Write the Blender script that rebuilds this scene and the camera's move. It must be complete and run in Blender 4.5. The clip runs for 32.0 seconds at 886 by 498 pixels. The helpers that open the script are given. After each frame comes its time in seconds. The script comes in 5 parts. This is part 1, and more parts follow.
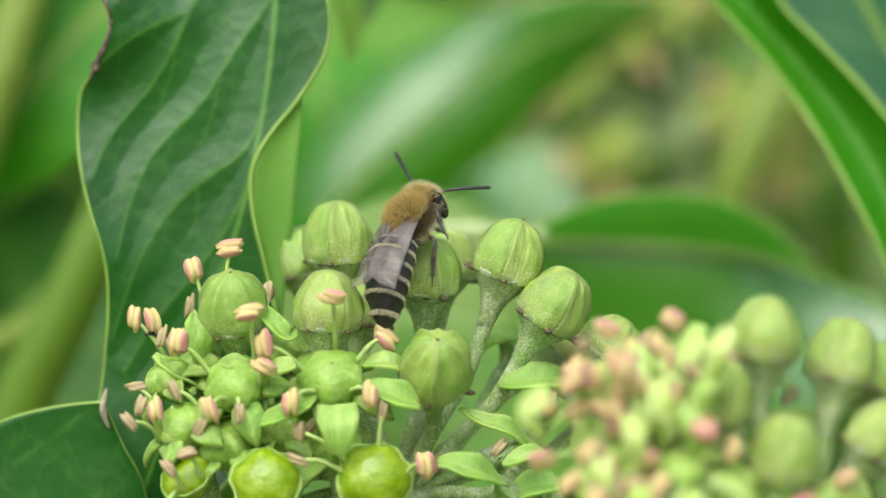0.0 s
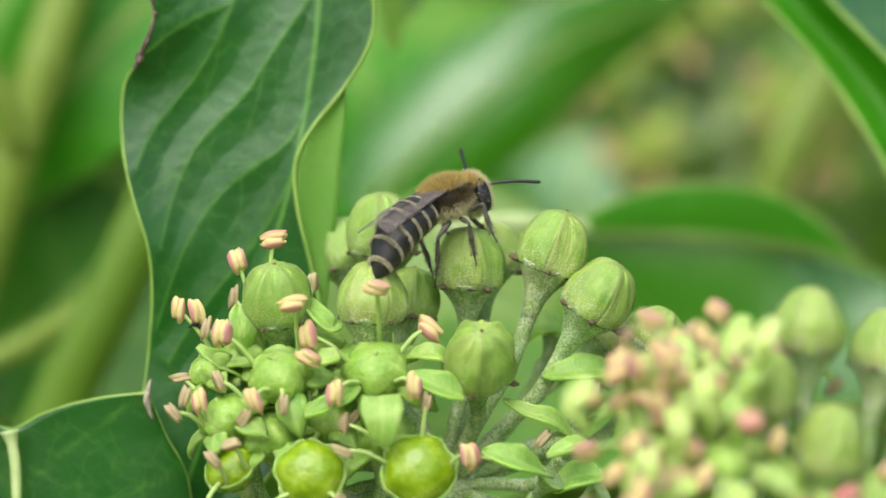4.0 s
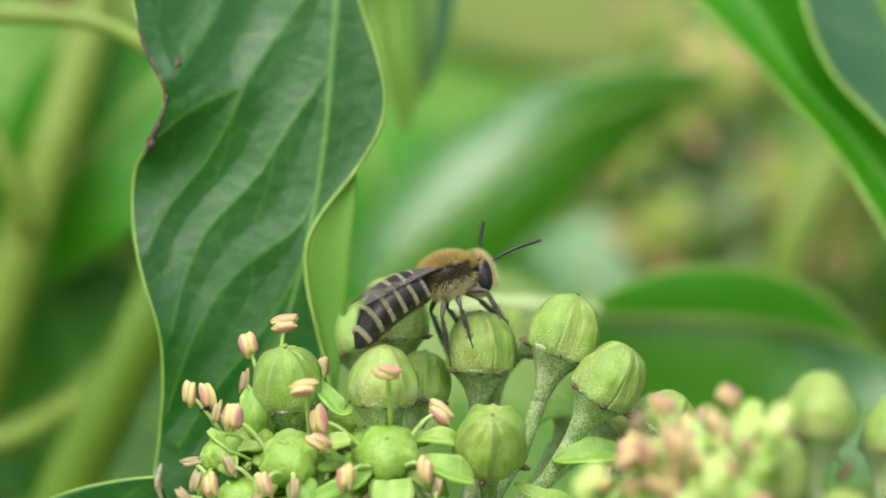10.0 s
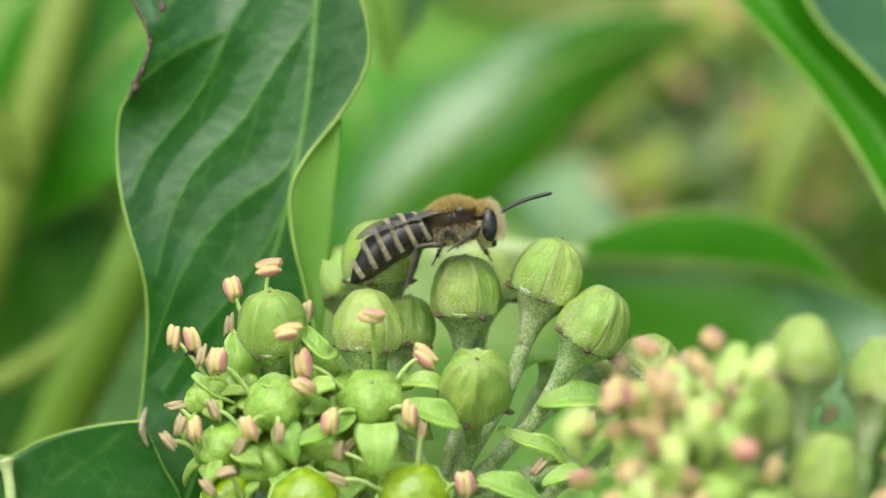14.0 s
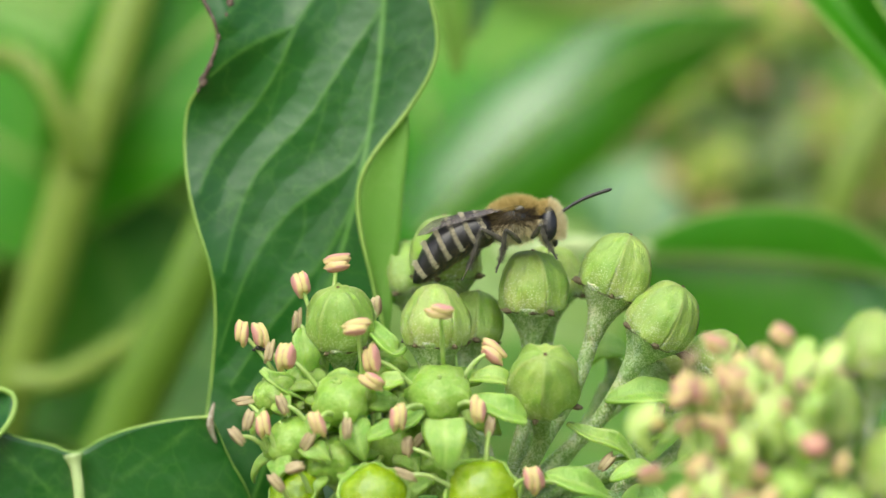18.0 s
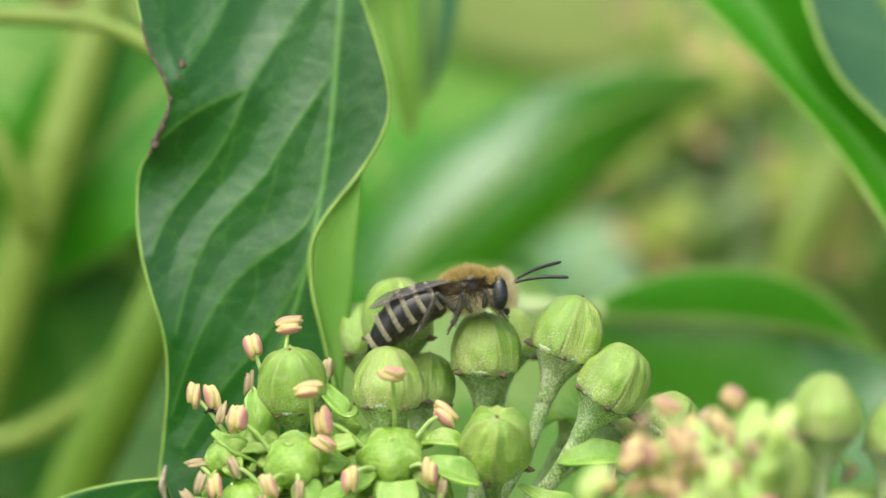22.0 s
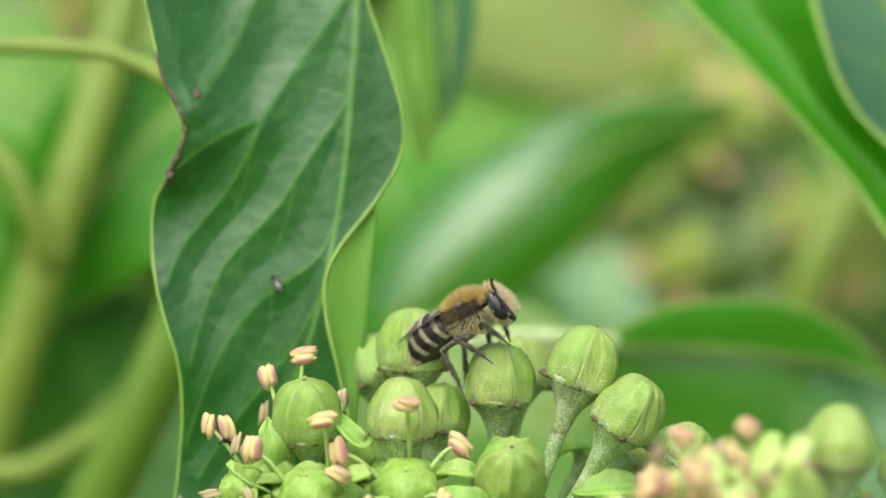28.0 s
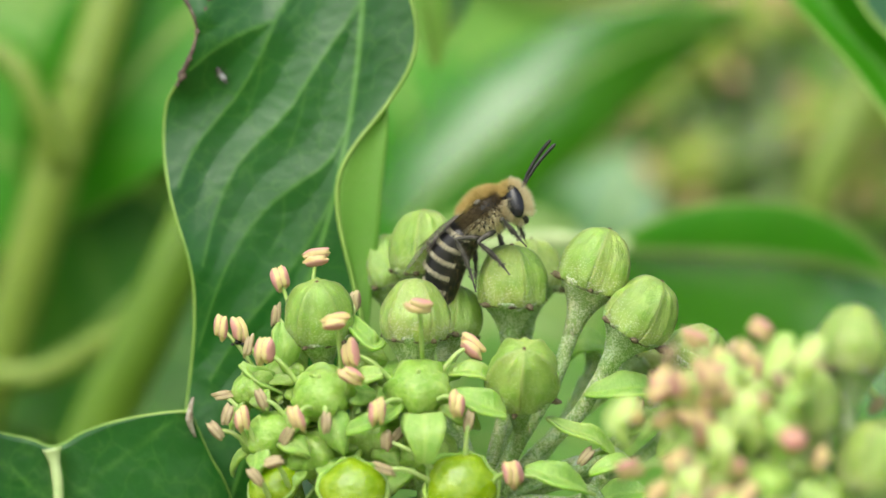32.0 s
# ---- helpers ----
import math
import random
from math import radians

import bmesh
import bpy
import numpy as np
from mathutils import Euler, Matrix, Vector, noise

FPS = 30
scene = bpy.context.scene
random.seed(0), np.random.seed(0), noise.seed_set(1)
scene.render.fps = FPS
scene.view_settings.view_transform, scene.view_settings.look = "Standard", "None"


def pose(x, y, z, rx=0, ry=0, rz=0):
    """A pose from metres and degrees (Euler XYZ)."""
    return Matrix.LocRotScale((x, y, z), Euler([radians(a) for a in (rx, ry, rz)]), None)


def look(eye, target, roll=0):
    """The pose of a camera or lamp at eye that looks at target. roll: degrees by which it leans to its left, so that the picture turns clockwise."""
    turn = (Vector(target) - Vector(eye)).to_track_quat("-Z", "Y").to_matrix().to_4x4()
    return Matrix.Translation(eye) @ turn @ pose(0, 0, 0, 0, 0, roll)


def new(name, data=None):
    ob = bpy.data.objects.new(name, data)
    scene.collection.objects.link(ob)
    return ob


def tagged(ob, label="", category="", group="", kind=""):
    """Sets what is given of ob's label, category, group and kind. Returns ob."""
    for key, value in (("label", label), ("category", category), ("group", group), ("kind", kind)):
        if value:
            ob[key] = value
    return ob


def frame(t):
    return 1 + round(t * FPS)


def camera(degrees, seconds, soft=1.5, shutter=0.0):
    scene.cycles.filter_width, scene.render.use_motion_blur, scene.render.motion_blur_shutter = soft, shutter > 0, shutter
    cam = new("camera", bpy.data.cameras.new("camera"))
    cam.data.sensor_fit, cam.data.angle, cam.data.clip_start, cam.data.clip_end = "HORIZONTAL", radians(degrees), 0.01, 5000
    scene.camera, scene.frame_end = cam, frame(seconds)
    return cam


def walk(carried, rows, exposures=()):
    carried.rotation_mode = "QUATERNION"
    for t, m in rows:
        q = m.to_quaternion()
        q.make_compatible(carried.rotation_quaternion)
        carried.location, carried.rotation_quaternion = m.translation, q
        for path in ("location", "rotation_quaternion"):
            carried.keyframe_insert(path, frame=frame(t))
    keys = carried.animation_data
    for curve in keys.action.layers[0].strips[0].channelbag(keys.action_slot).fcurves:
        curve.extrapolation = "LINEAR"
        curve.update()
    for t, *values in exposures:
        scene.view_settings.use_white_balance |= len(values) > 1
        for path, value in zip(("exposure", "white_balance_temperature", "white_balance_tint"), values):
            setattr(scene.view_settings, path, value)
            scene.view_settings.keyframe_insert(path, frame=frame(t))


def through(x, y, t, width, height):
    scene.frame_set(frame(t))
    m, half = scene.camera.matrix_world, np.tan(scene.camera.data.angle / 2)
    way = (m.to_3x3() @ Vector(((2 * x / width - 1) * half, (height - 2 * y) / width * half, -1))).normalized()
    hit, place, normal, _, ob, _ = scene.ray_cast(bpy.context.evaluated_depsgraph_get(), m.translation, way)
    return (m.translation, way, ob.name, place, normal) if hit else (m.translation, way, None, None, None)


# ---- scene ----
# An ivy umbel in a hedge, life size, with a bee on its buds. Small lengths are in millimetres.
MM = 0.001
EYE = Vector((0.0, -0.5, 1.2))
GRID = 0.0401265 * MM          # the plan's grid step at the umbel, 0.5 m from the eye
GRID_U, GRID_V = 784, 441      # the grid point straight ahead


def at(u, v, d=0.0):
    """A place from plan grid steps to the right and down, and millimetres behind the umbel."""
    k = GRID * (1 + d / 500.0)
    return Vector(((u - GRID_U) * k, d * MM, EYE.z - (v - GRID_V) * k))


# ---- camera: a long lens held by hand, half a metre from the flowers ----
cam = camera(7.2, 32.0, soft=1.6)
cam.data.dof.use_dof = True
cam.data.dof.focus_distance = 0.498
cam.data.dof.aperture_fstop = 17.0
# seconds, and how far the hand lets the picture drift to the right and down, in grid steps
SWAY = [
    (0, -101, -44), (0.5, -131, -39), (1, -139, -4), (1.5, -96, -25), (2, -87, -91), (2.5, -15, -116),
    (4.5, -32, -49), (5, -40, -63), (5.5, -14, -17), (6, -12, 24), (6.5, 20, 78), (7, 3, 64),
    (7.5, -8, 28), (8, -6, -9), (8.5, -11, 21), (9, -3, 64), (9.5, 15, 89), (10, -4, 89),
    (10.5, -12, 70), (11, -17, 87), (11.5, -2, 86), (12, 18, 76), (12.5, 32, 26), (13, 0, 0),
    (13.5, -28, -11), (15.5, -34, 58), (16, -23, 113), (16.5, -5, 121), (17, -26, 107), (17.5, 26, 60),
    (18, 89, -18), (18.5, 92, -11), (19, 102, 69), (19.5, 87, 46), (20, 55, -29), (20.5, 40, -63),
    (21, 81, 9), (21.5, 67, 81), (22, 4, 92), (22.5, -34, 97), (23, -6, 44), (23.5, -17, 38),
    (24, -37, 38), (24.5, -9, 54), (26.5, 15, 57), (27, 37, 90), (27.5, 34, 123), (28, 30, 146),
    (28.5, 29, 139), (29, 41, 112), (29.5, 58, 100), (30, 66, 48), (30.5, 63, 46), (31, 66, 15),
    (31.5, 37, -21), (32, 52, -28)]
TURN = 0.8                     # share of the drift that is turning; the rest is sideways movement


def hand_pose(dx, dy):
    a = math.degrees(GRID / 0.5) * TURN
    return pose(-(1 - TURN) * dx * GRID, EYE.y, EYE.z + (1 - TURN) * dy * GRID, 90 + a * dy, 0, a * dx)


walk(cam, [(t, hand_pose(dx, dy)) for t, dx, dy in SWAY], exposures=[(0, 0.54, 6900, 3), (18.5, 0.54, 6900, 3), (20, 0.59, 6900, 3), (32, 0.59, 6900, 3)])

# ---- light: bright overcast sky with a soft high sun ----
world = bpy.data.worlds.new("sky")
scene.world = world
world.use_nodes = True
wn = world.node_tree.nodes
wn.clear()
sky = wn.new("ShaderNodeTexSky")
sky.sky_type = "NISHITA"
sky.sun_disc = False
sky.sun_elevation = radians(51)
sky.sun_rotation = radians(200)
sky.air_density = 1.0
sky.dust_density = 4.0
sky.ozone_density = 0.6
back = wn.new("ShaderNodeBackground")
back.inputs["Strength"].default_value = 0.15
haze = wn.new("ShaderNodeHueSaturation")
haze.inputs["Saturation"].default_value = 0.68
world_out = wn.new("ShaderNodeOutputWorld")
world.node_tree.links.new(sky.outputs[0], haze.inputs["Color"])
world.node_tree.links.new(haze.outputs[0], back.inputs[0])
world.node_tree.links.new(back.outputs[0], world_out.inputs[0])
sun_data = bpy.data.lights.new("sun", "SUN")
sun_data.energy = 1.3
sun_data.angle = radians(60)
sun_data.color = (0.92, 0.98, 1.0)
sun = new("sun", sun_data)
sun.matrix_world = look((-0.6, -2.0, 3.8), (0, 0, 1.2))


# ---- materials ----
class Nodes:
    """A small builder for node materials."""

    def __init__(self, name):
        self.mat = bpy.data.materials.new(name)
        self.mat.use_nodes = True
        self.t = self.mat.node_tree
        self.t.nodes.clear()
        self.out = self.t.nodes.new("ShaderNodeOutputMaterial")

    def add(self, kind, **kw):
        n = self.t.nodes.new(kind)
        for k, v in kw.items():
            setattr(n, k, v)
        return n

    def link(self, a, b):
        self.t.links.new(a, b)

    def coords(self, which="Object"):
        return self.add("ShaderNodeTexCoord").outputs[which]

    def noise(self, scale, detail=3.0, rough=0.55, vec=None):
        n = self.add("ShaderNodeTexNoise")
        n.inputs["Scale"].default_value = scale
        n.inputs["Detail"].default_value = detail
        n.inputs["Roughness"].default_value = rough
        self.link(vec or self.coords(), n.inputs["Vector"])
        return n.outputs["Fac"]

    def voronoi(self, scale, feature="F1", vec=None):
        n = self.add("ShaderNodeTexVoronoi", feature=feature)
        n.inputs["Scale"].default_value = scale
        self.link(vec or self.coords(), n.inputs["Vector"])
        return n.outputs["Distance"]

    def ramp(self, fac, stops):
        n = self.add("ShaderNodeValToRGB")
        while len(n.color_ramp.elements) < len(stops):
            n.color_ramp.elements.new(0.5)
        for e, (p, c) in zip(n.color_ramp.elements, stops):
            e.position = p
            e.color = (*c, 1) if len(c) == 3 else c
        self.link(fac, n.inputs["Fac"])
        return n.outputs["Color"]

    def mix(self, fac, a, b, how="MIX"):
        n = self.add("ShaderNodeMix", data_type="RGBA", blend_type=how)
        for s, v in ((n.inputs[0], fac), (n.inputs[6], a), (n.inputs[7], b)):
            if isinstance(v, (int, float)):
                s.default_value = v
            elif isinstance(v, tuple):
                s.default_value = (*v, 1)
            else:
                self.link(v, s)
        return n.outputs[2]

    def math(self, op, a, b=0.0, clamp=False):
        n = self.add("ShaderNodeMath", operation=op, use_clamp=clamp)
        for s, v in zip(n.inputs, (a, b)):
            if isinstance(v, (int, float)):
                s.default_value = v
            else:
                self.link(v, s)
        return n.outputs[0]

    def attr(self, name):
        return self.add("ShaderNodeAttribute", attribute_name=name).outputs["Fac"]

    def chance(self):
        return self.add("ShaderNodeObjectInfo").outputs["Random"]

    def bump(self, height, strength, distance):
        n = self.add("ShaderNodeBump")
        n.inputs["Strength"].default_value = strength
        n.inputs["Distance"].default_value = distance
        self.link(height, n.inputs["Height"])
        return n.outputs["Normal"]

    def finish(self, color, rough=0.5, normal=None, through=0.0, through_color=None, spec=0.5, metal=0.0, alpha=None, sub=0.0, sub_radius=0.0006, coat=0.0):
        p = self.add("ShaderNodeBsdfPrincipled")
        for s, v in ((p.inputs["Base Color"], color), (p.inputs["Roughness"], rough)):
            if isinstance(v, tuple):
                s.default_value = (*v, 1)
            elif isinstance(v, (int, float)):
                s.default_value = v
            else:
                self.link(v, s)
        p.inputs["Specular IOR Level"].default_value = spec
        p.inputs["Metallic"].default_value = metal
        p.inputs["Coat Weight"].default_value = coat
        p.inputs["Coat Roughness"].default_value = 0.2
        if sub:
            p.inputs["Subsurface Weight"].default_value = sub
            p.inputs["Subsurface Radius"].default_value = (0.7, 1.0, 0.25)
            p.inputs["Subsurface Scale"].default_value = sub_radius
        if alpha is not None:
            if isinstance(alpha, (int, float)):
                p.inputs["Alpha"].default_value = alpha
            else:
                self.link(alpha, p.inputs["Alpha"])
        if normal is not None:
            self.link(normal, p.inputs["Normal"])
        last = p.outputs[0]
        if through:
            tr = self.add("ShaderNodeBsdfTranslucent")
            c = through_color if through_color is not None else color
            if isinstance(c, tuple):
                tr.inputs["Color"].default_value = (*c, 1)
            else:
                self.link(c, tr.inputs["Color"])
            m = self.add("ShaderNodeMixShader")
            m.inputs[0].default_value = through
            self.link(last, m.inputs[1])
            self.link(tr.outputs[0], m.inputs[2])
            last = m.outputs[0]
        self.link(last, self.out.inputs["Surface"])
        return self.mat


def leaf_material(name, dark, light, vein, rough=0.34, through=0.25, glow=(0.14, 0.34, 0.03), relief=1.0, spec=0.5, coat=0.0):
    """A leathery ivy leaf: mottled green, paler veins (attribute "vein"), a net of fine veins, glossy skin."""
    n = Nodes(name)
    patch = n.noise(90.0, 4.0)
    base = n.mix(n.ramp(patch, [(0.3, (0, 0, 0)), (0.7, (1, 1, 1))]), dark, light)
    grain = n.noise(2600.0, 2.0)
    base = n.mix(0.25, base, n.ramp(grain, [(0.3, dark), (0.75, light)]))
    net = n.voronoi(760.0, "DISTANCE_TO_EDGE")
    netline = n.ramp(net, [(0.0, (1, 1, 1)), (0.10, (0, 0, 0))])
    base = n.mix(n.math("MULTIPLY", netline, 0.05), base, vein)
    bent = n.add("ShaderNodeMixRGB")
    bent.inputs[0].default_value = 0.004
    wobble = n.add("ShaderNodeTexNoise")
    wobble.inputs["Scale"].default_value = 400.0
    n.link(n.coords(), wobble.inputs["Vector"])
    n.link(n.coords(), bent.inputs[1])
    n.link(wobble.outputs["Color"], bent.inputs[2])
    wide = n.ramp(n.voronoi(300.0, "DISTANCE_TO_EDGE", bent.outputs[0]), [(0.0, (1, 1, 1)), (0.05, (0, 0, 0))])
    base = n.mix(n.math("MULTIPLY", wide, 0.17), base, vein)
    v = n.attr("vein")
    base = n.mix(n.math("MULTIPLY", v, 0.85, True), base, vein)
    spots = n.ramp(n.voronoi(240.0), [(0.0, (1, 1, 1)), (0.055, (0, 0, 0))])
    base = n.mix(n.math("MULTIPLY", spots, 0.25), base, (0.09, 0.07, 0.02))
    h = n.math("ADD", n.math("MULTIPLY", netline, -0.04), n.math("ADD", n.math("MULTIPLY", n.noise(900.0, 3.0), 0.6), n.math("MULTIPLY", n.noise(320.0, 2.0), 2.2)))
    nor = n.bump(h, 0.35 * relief, 0.00018)
    r = n.math("ADD", n.math("MULTIPLY", n.noise(300.0), 0.16), rough - 0.08)
    return n.finish(base, r, nor, through, glow, spec, coat=coat)


LEAF_DEEP = leaf_material("ivy_leaf_deep", (0.006, 0.076, 0.006), (0.014, 0.122, 0.013), (0.12, 0.31, 0.05), 0.33, 0.16, (0.08, 0.38, 0.02), spec=0.62, relief=1.4)
LEAF_GLOSS = leaf_material("ivy_leaf_glossy", (0.038, 0.21, 0.005), (0.062, 0.275, 0.010), (0.14, 0.34, 0.04), 0.24, 0.28, (0.12, 0.46, 0.01), spec=1.0, relief=0.25, coat=1.0)
LEAF_TEAL = leaf_material("ivy_leaf_teal", (0.04, 0.15, 0.07), (0.065, 0.20, 0.09), (0.18, 0.34, 0.16), 0.42, 0.2, (0.1, 0.34, 0.06), spec=0.45)
LEAF_MID = leaf_material("ivy_leaf_mid", (0.026, 0.13, 0.008), (0.048, 0.19, 0.015), (0.22, 0.40, 0.07), 0.42, 0.28, (0.13, 0.46, 0.015), spec=0.3)
LEAF_FRESH = leaf_material("ivy_leaf_fresh", (0.065, 0.23, 0.022), (0.10, 0.30, 0.04), (0.26, 0.44, 0.09), 0.42, 0.28, (0.2, 0.5, 0.03), spec=0.6)
LEAF_UNDER = leaf_material("ivy_leaf_underside", (0.17, 0.38, 0.06), (0.24, 0.46, 0.09), (0.36, 0.54, 0.16), 0.5, 0.45, (0.40, 0.70, 0.08))
LEAF_PALE = leaf_material("ivy_leaf_pale", (0.12, 0.31, 0.035), (0.17, 0.39, 0.055), (0.32, 0.50, 0.12), 0.5, 0.35, (0.30, 0.58, 0.05))
LEAF_WAN = leaf_material("ivy_leaf_wan", (0.24, 0.40, 0.10), (0.32, 0.47, 0.15), (0.42, 0.56, 0.22), 0.5, 0.4, (0.42, 0.68, 0.14))
LEAF_BRIGHT = leaf_material("ivy_leaf_bright", (0.036, 0.235, 0.004), (0.066, 0.315, 0.010), (0.20, 0.42, 0.06), 0.48, 0.38, (0.14, 0.60, 0.01), spec=0.4)
LEAF_STRAW = leaf_material("ivy_leaf_yellowed", (0.19, 0.28, 0.06), (0.28, 0.33, 0.09), (0.40, 0.39, 0.17), 0.55, 0.35, (0.50, 0.58, 0.16))
LEAF_BLUE = leaf_material("ivy_leaf_bluish", (0.105, 0.27, 0.10), (0.155, 0.34, 0.145), (0.24, 0.42, 0.18), 0.42, 0.2, (0.13, 0.38, 0.07), spec=0.7)


def dry_material():
    n = Nodes("dry_leaf_tip")
    c = n.ramp(n.noise(2200.0, 4.0), [(0.3, (0.16, 0.11, 0.07)), (0.5, (0.34, 0.29, 0.22)), (0.7, (0.52, 0.48, 0.40))])
    return n.finish(c, 0.8, n.bump(n.noise(4000.0), 0.5, 0.0001))


DRY = dry_material()


def rim_material():
    n = Nodes("leaf_rim")
    c = n.ramp(n.noise(160.0, 4.0), [(0.25, (0.16, 0.32, 0.05)), (0.6, (0.34, 0.52, 0.12)), (0.85, (0.30, 0.30, 0.12))])
    return n.finish(c, 0.45, None, 0.2, (0.4, 0.6, 0.1))


def scar_material():
    n = Nodes("leaf_scar")
    c = n.ramp(n.noise(1500.0, 4.0), [(0.3, (0.05, 0.03, 0.025)), (0.55, (0.13, 0.085, 0.07)), (0.75, (0.28, 0.23, 0.18))])
    return n.finish(c, 0.7, n.bump(n.noise(4000.0), 0.4, 0.0001))


def stem_material(name, lo, mid, hi):
    n = Nodes(name)
    c = n.ramp(n.noise(60.0, 4.0), [(0.25, lo), (0.6, mid), (0.85, hi)])
    c = n.mix(n.ramp(n.voronoi(700.0), [(0.0, (0.5, 0.5, 0.5)), (0.12, (0, 0, 0))]), c, (0.35, 0.38, 0.16))
    return n.finish(c, 0.45, n.bump(n.noise(1200.0), 0.3, 0.0002), 0.0, sub=0.1)


def speckled(name, lo, hi, speck, size, amount, gloss):
    """Green plant skin with tiny pale scale hairs scattered over it; the attribute "bare" thins them out."""
    n = Nodes(name)
    c = n.ramp(n.noise(520.0, 5.0, 0.62), [(0.34, lo), (0.60, hi)])
    c = n.mix(0.2, c, n.ramp(n.noise(5000.0, 2.0), [(0.3, lo), (0.7, hi)]))
    v = n.attr("vein")
    c = n.mix(n.math("MULTIPLY", v, 0.6, True), c, (0.50, 0.64, 0.22))
    cells = n.voronoi(1.0 / size)
    thick = n.math("MULTIPLY", n.noise(900.0, 3.0), n.math("SUBTRACT", 1.0, n.attr("bare")))
    dots = n.math("LESS_THAN", cells, n.math("MULTIPLY", thick, amount))
    c = n.mix(n.math("MULTIPLY", dots, 0.75), c, speck)
    tint = n.mix(n.chance(), (0.82, 0.93, 0.74), (1.14, 1.06, 1.06))
    c = n.mix(1.0, c, tint, "MULTIPLY")
    long = n.add("ShaderNodeMapping")
    long.inputs["Scale"].default_value = (1.0, 1.0, 0.22)
    n.link(n.coords(), long.inputs["Vector"])
    creases = n.noise(2600.0, 4.0, 0.6, long.outputs[0])
    c = n.mix(n.math("MULTIPLY", n.ramp(creases, [(0.52, (0, 0, 0)), (0.68, (1, 1, 1))]), 0.16), c, lo)
    h = n.math("ADD", n.math("MULTIPLY", dots, 1.0), n.math("MULTIPLY", creases, 1.3))
    return n.finish(c, n.math("ADD", n.math("MULTIPLY", n.noise(1100.0), 0.3), gloss - 0.15), n.bump(h, 0.6, 0.00026), 0.0, sub=0.6, sub_radius=0.0012)


BUD_SKIN = speckled("bud_petal", (0.22, 0.37, 0.065), (0.37, 0.51, 0.145), (0.66, 0.74, 0.50), 0.00013, 0.80, 0.42)
CUP_SKIN = speckled("bud_cup", (0.18, 0.31, 0.09), (0.28, 0.42, 0.16), (0.70, 0.76, 0.60), 0.00012, 0.95, 0.6)
PETAL_SKIN = speckled("open_petal", (0.19, 0.37, 0.06), (0.34, 0.51, 0.14), (0.58, 0.72, 0.38), 0.00014, 0.4, 0.42)
LIGHT_PETAL = speckled("pale_petal", (0.37, 0.56, 0.14), (0.50, 0.68, 0.25), (0.64, 0.76, 0.42), 0.00014, 0.4, 0.45)
FADED_PETAL = speckled("faded_petal", (0.15, 0.27, 0.03), (0.27, 0.38, 0.07), (0.55, 0.55, 0.36), 0.00014, 0.4, 0.6)


def disc_material(name, lo, mid, hi, gloss, lumps=0.6):
    n = Nodes(name)
    c = n.ramp(n.noise(700.0, 5.0, 0.65), [(0.32, lo), (0.5, mid), (0.66, hi)])
    c = n.mix(n.ramp(n.voronoi(2600.0), [(0.0, (0.5, 0.5, 0.5)), (0.25, (0, 0, 0))]), c, hi)
    dust = n.math("LESS_THAN", n.voronoi(7000.0), n.math("MULTIPLY", n.noise(700.0, 3.0), 0.42))
    c = n.mix(n.math("MULTIPLY", dust, 0.5), c, (0.54, 0.64, 0.28))
    h = n.math("ADD", n.noise(1300.0, 4.0), n.math("MULTIPLY", n.noise(4200.0, 2.0), 0.4))
    return n.finish(c, gloss, n.bump(h, lumps, 0.0003), 0.0, spec=0.5, sub=0.6, sub_radius=0.0016)


def anther_material(name, mid, edge):
    n = Nodes(name)
    sep = n.add("ShaderNodeSeparateXYZ")
    n.link(n.coords(), sep.inputs[0])
    side = n.math("ABSOLUTE", sep.outputs[1])
    wob = n.math("MULTIPLY", n.noise(2200.0, 3.0), 0.00022)
    f = n.math("MULTIPLY", n.math("ADD", side, wob), 1500.0)
    c = n.ramp(f, [(0.14, edge), (0.25, mid), (0.60, mid), (0.80, edge)])
    c = n.mix(n.math("MULTIPLY", n.chance(), 0.25), c, edge)
    return n.finish(c, 0.6, n.bump(n.noise(6000.0), 0.4, 0.00006), 0.0, sub=0.15)


ANTHER = anther_material("anther_fresh", (0.66, 0.56, 0.24), (0.57, 0.27, 0.25))
ANTHER_OLD = anther_material("anther_old", (0.48, 0.39, 0.23), (0.28, 0.19, 0.12))
ANTHER_RED = anther_material("anther_red", (0.64, 0.42, 0.29), (0.55, 0.19, 0.20))
STEM = stem_material("green_stem", (0.12, 0.20, 0.022), (0.20, 0.29, 0.045), (0.27, 0.31, 0.075))
# darker copy of the stem green, with shade put into its colour
STEM_SHADED = stem_material("shaded_green_stem", (0.08, 0.17, 0.012), (0.13, 0.24, 0.022), (0.18, 0.27, 0.04))
RIM, SCAR, DISC = rim_material(), scar_material(), disc_material("nectar_disc", (0.20, 0.37, 0.05), (0.28, 0.45, 0.085), (0.39, 0.55, 0.16), 0.40)
DISC_LIGHT = disc_material("pale_nectar_disc", (0.30, 0.48, 0.08), (0.38, 0.56, 0.13), (0.48, 0.64, 0.20), 0.4)
DISC_SHINY = disc_material("wet_nectar_disc", (0.17, 0.29, 0.006), (0.24, 0.37, 0.010), (0.34, 0.46, 0.04), 0.10, 0.4)
DISC_FADED = disc_material("faded_disc", (0.17, 0.27, 0.03), (0.27, 0.36, 0.05), (0.36, 0.40, 0.10), 0.55)


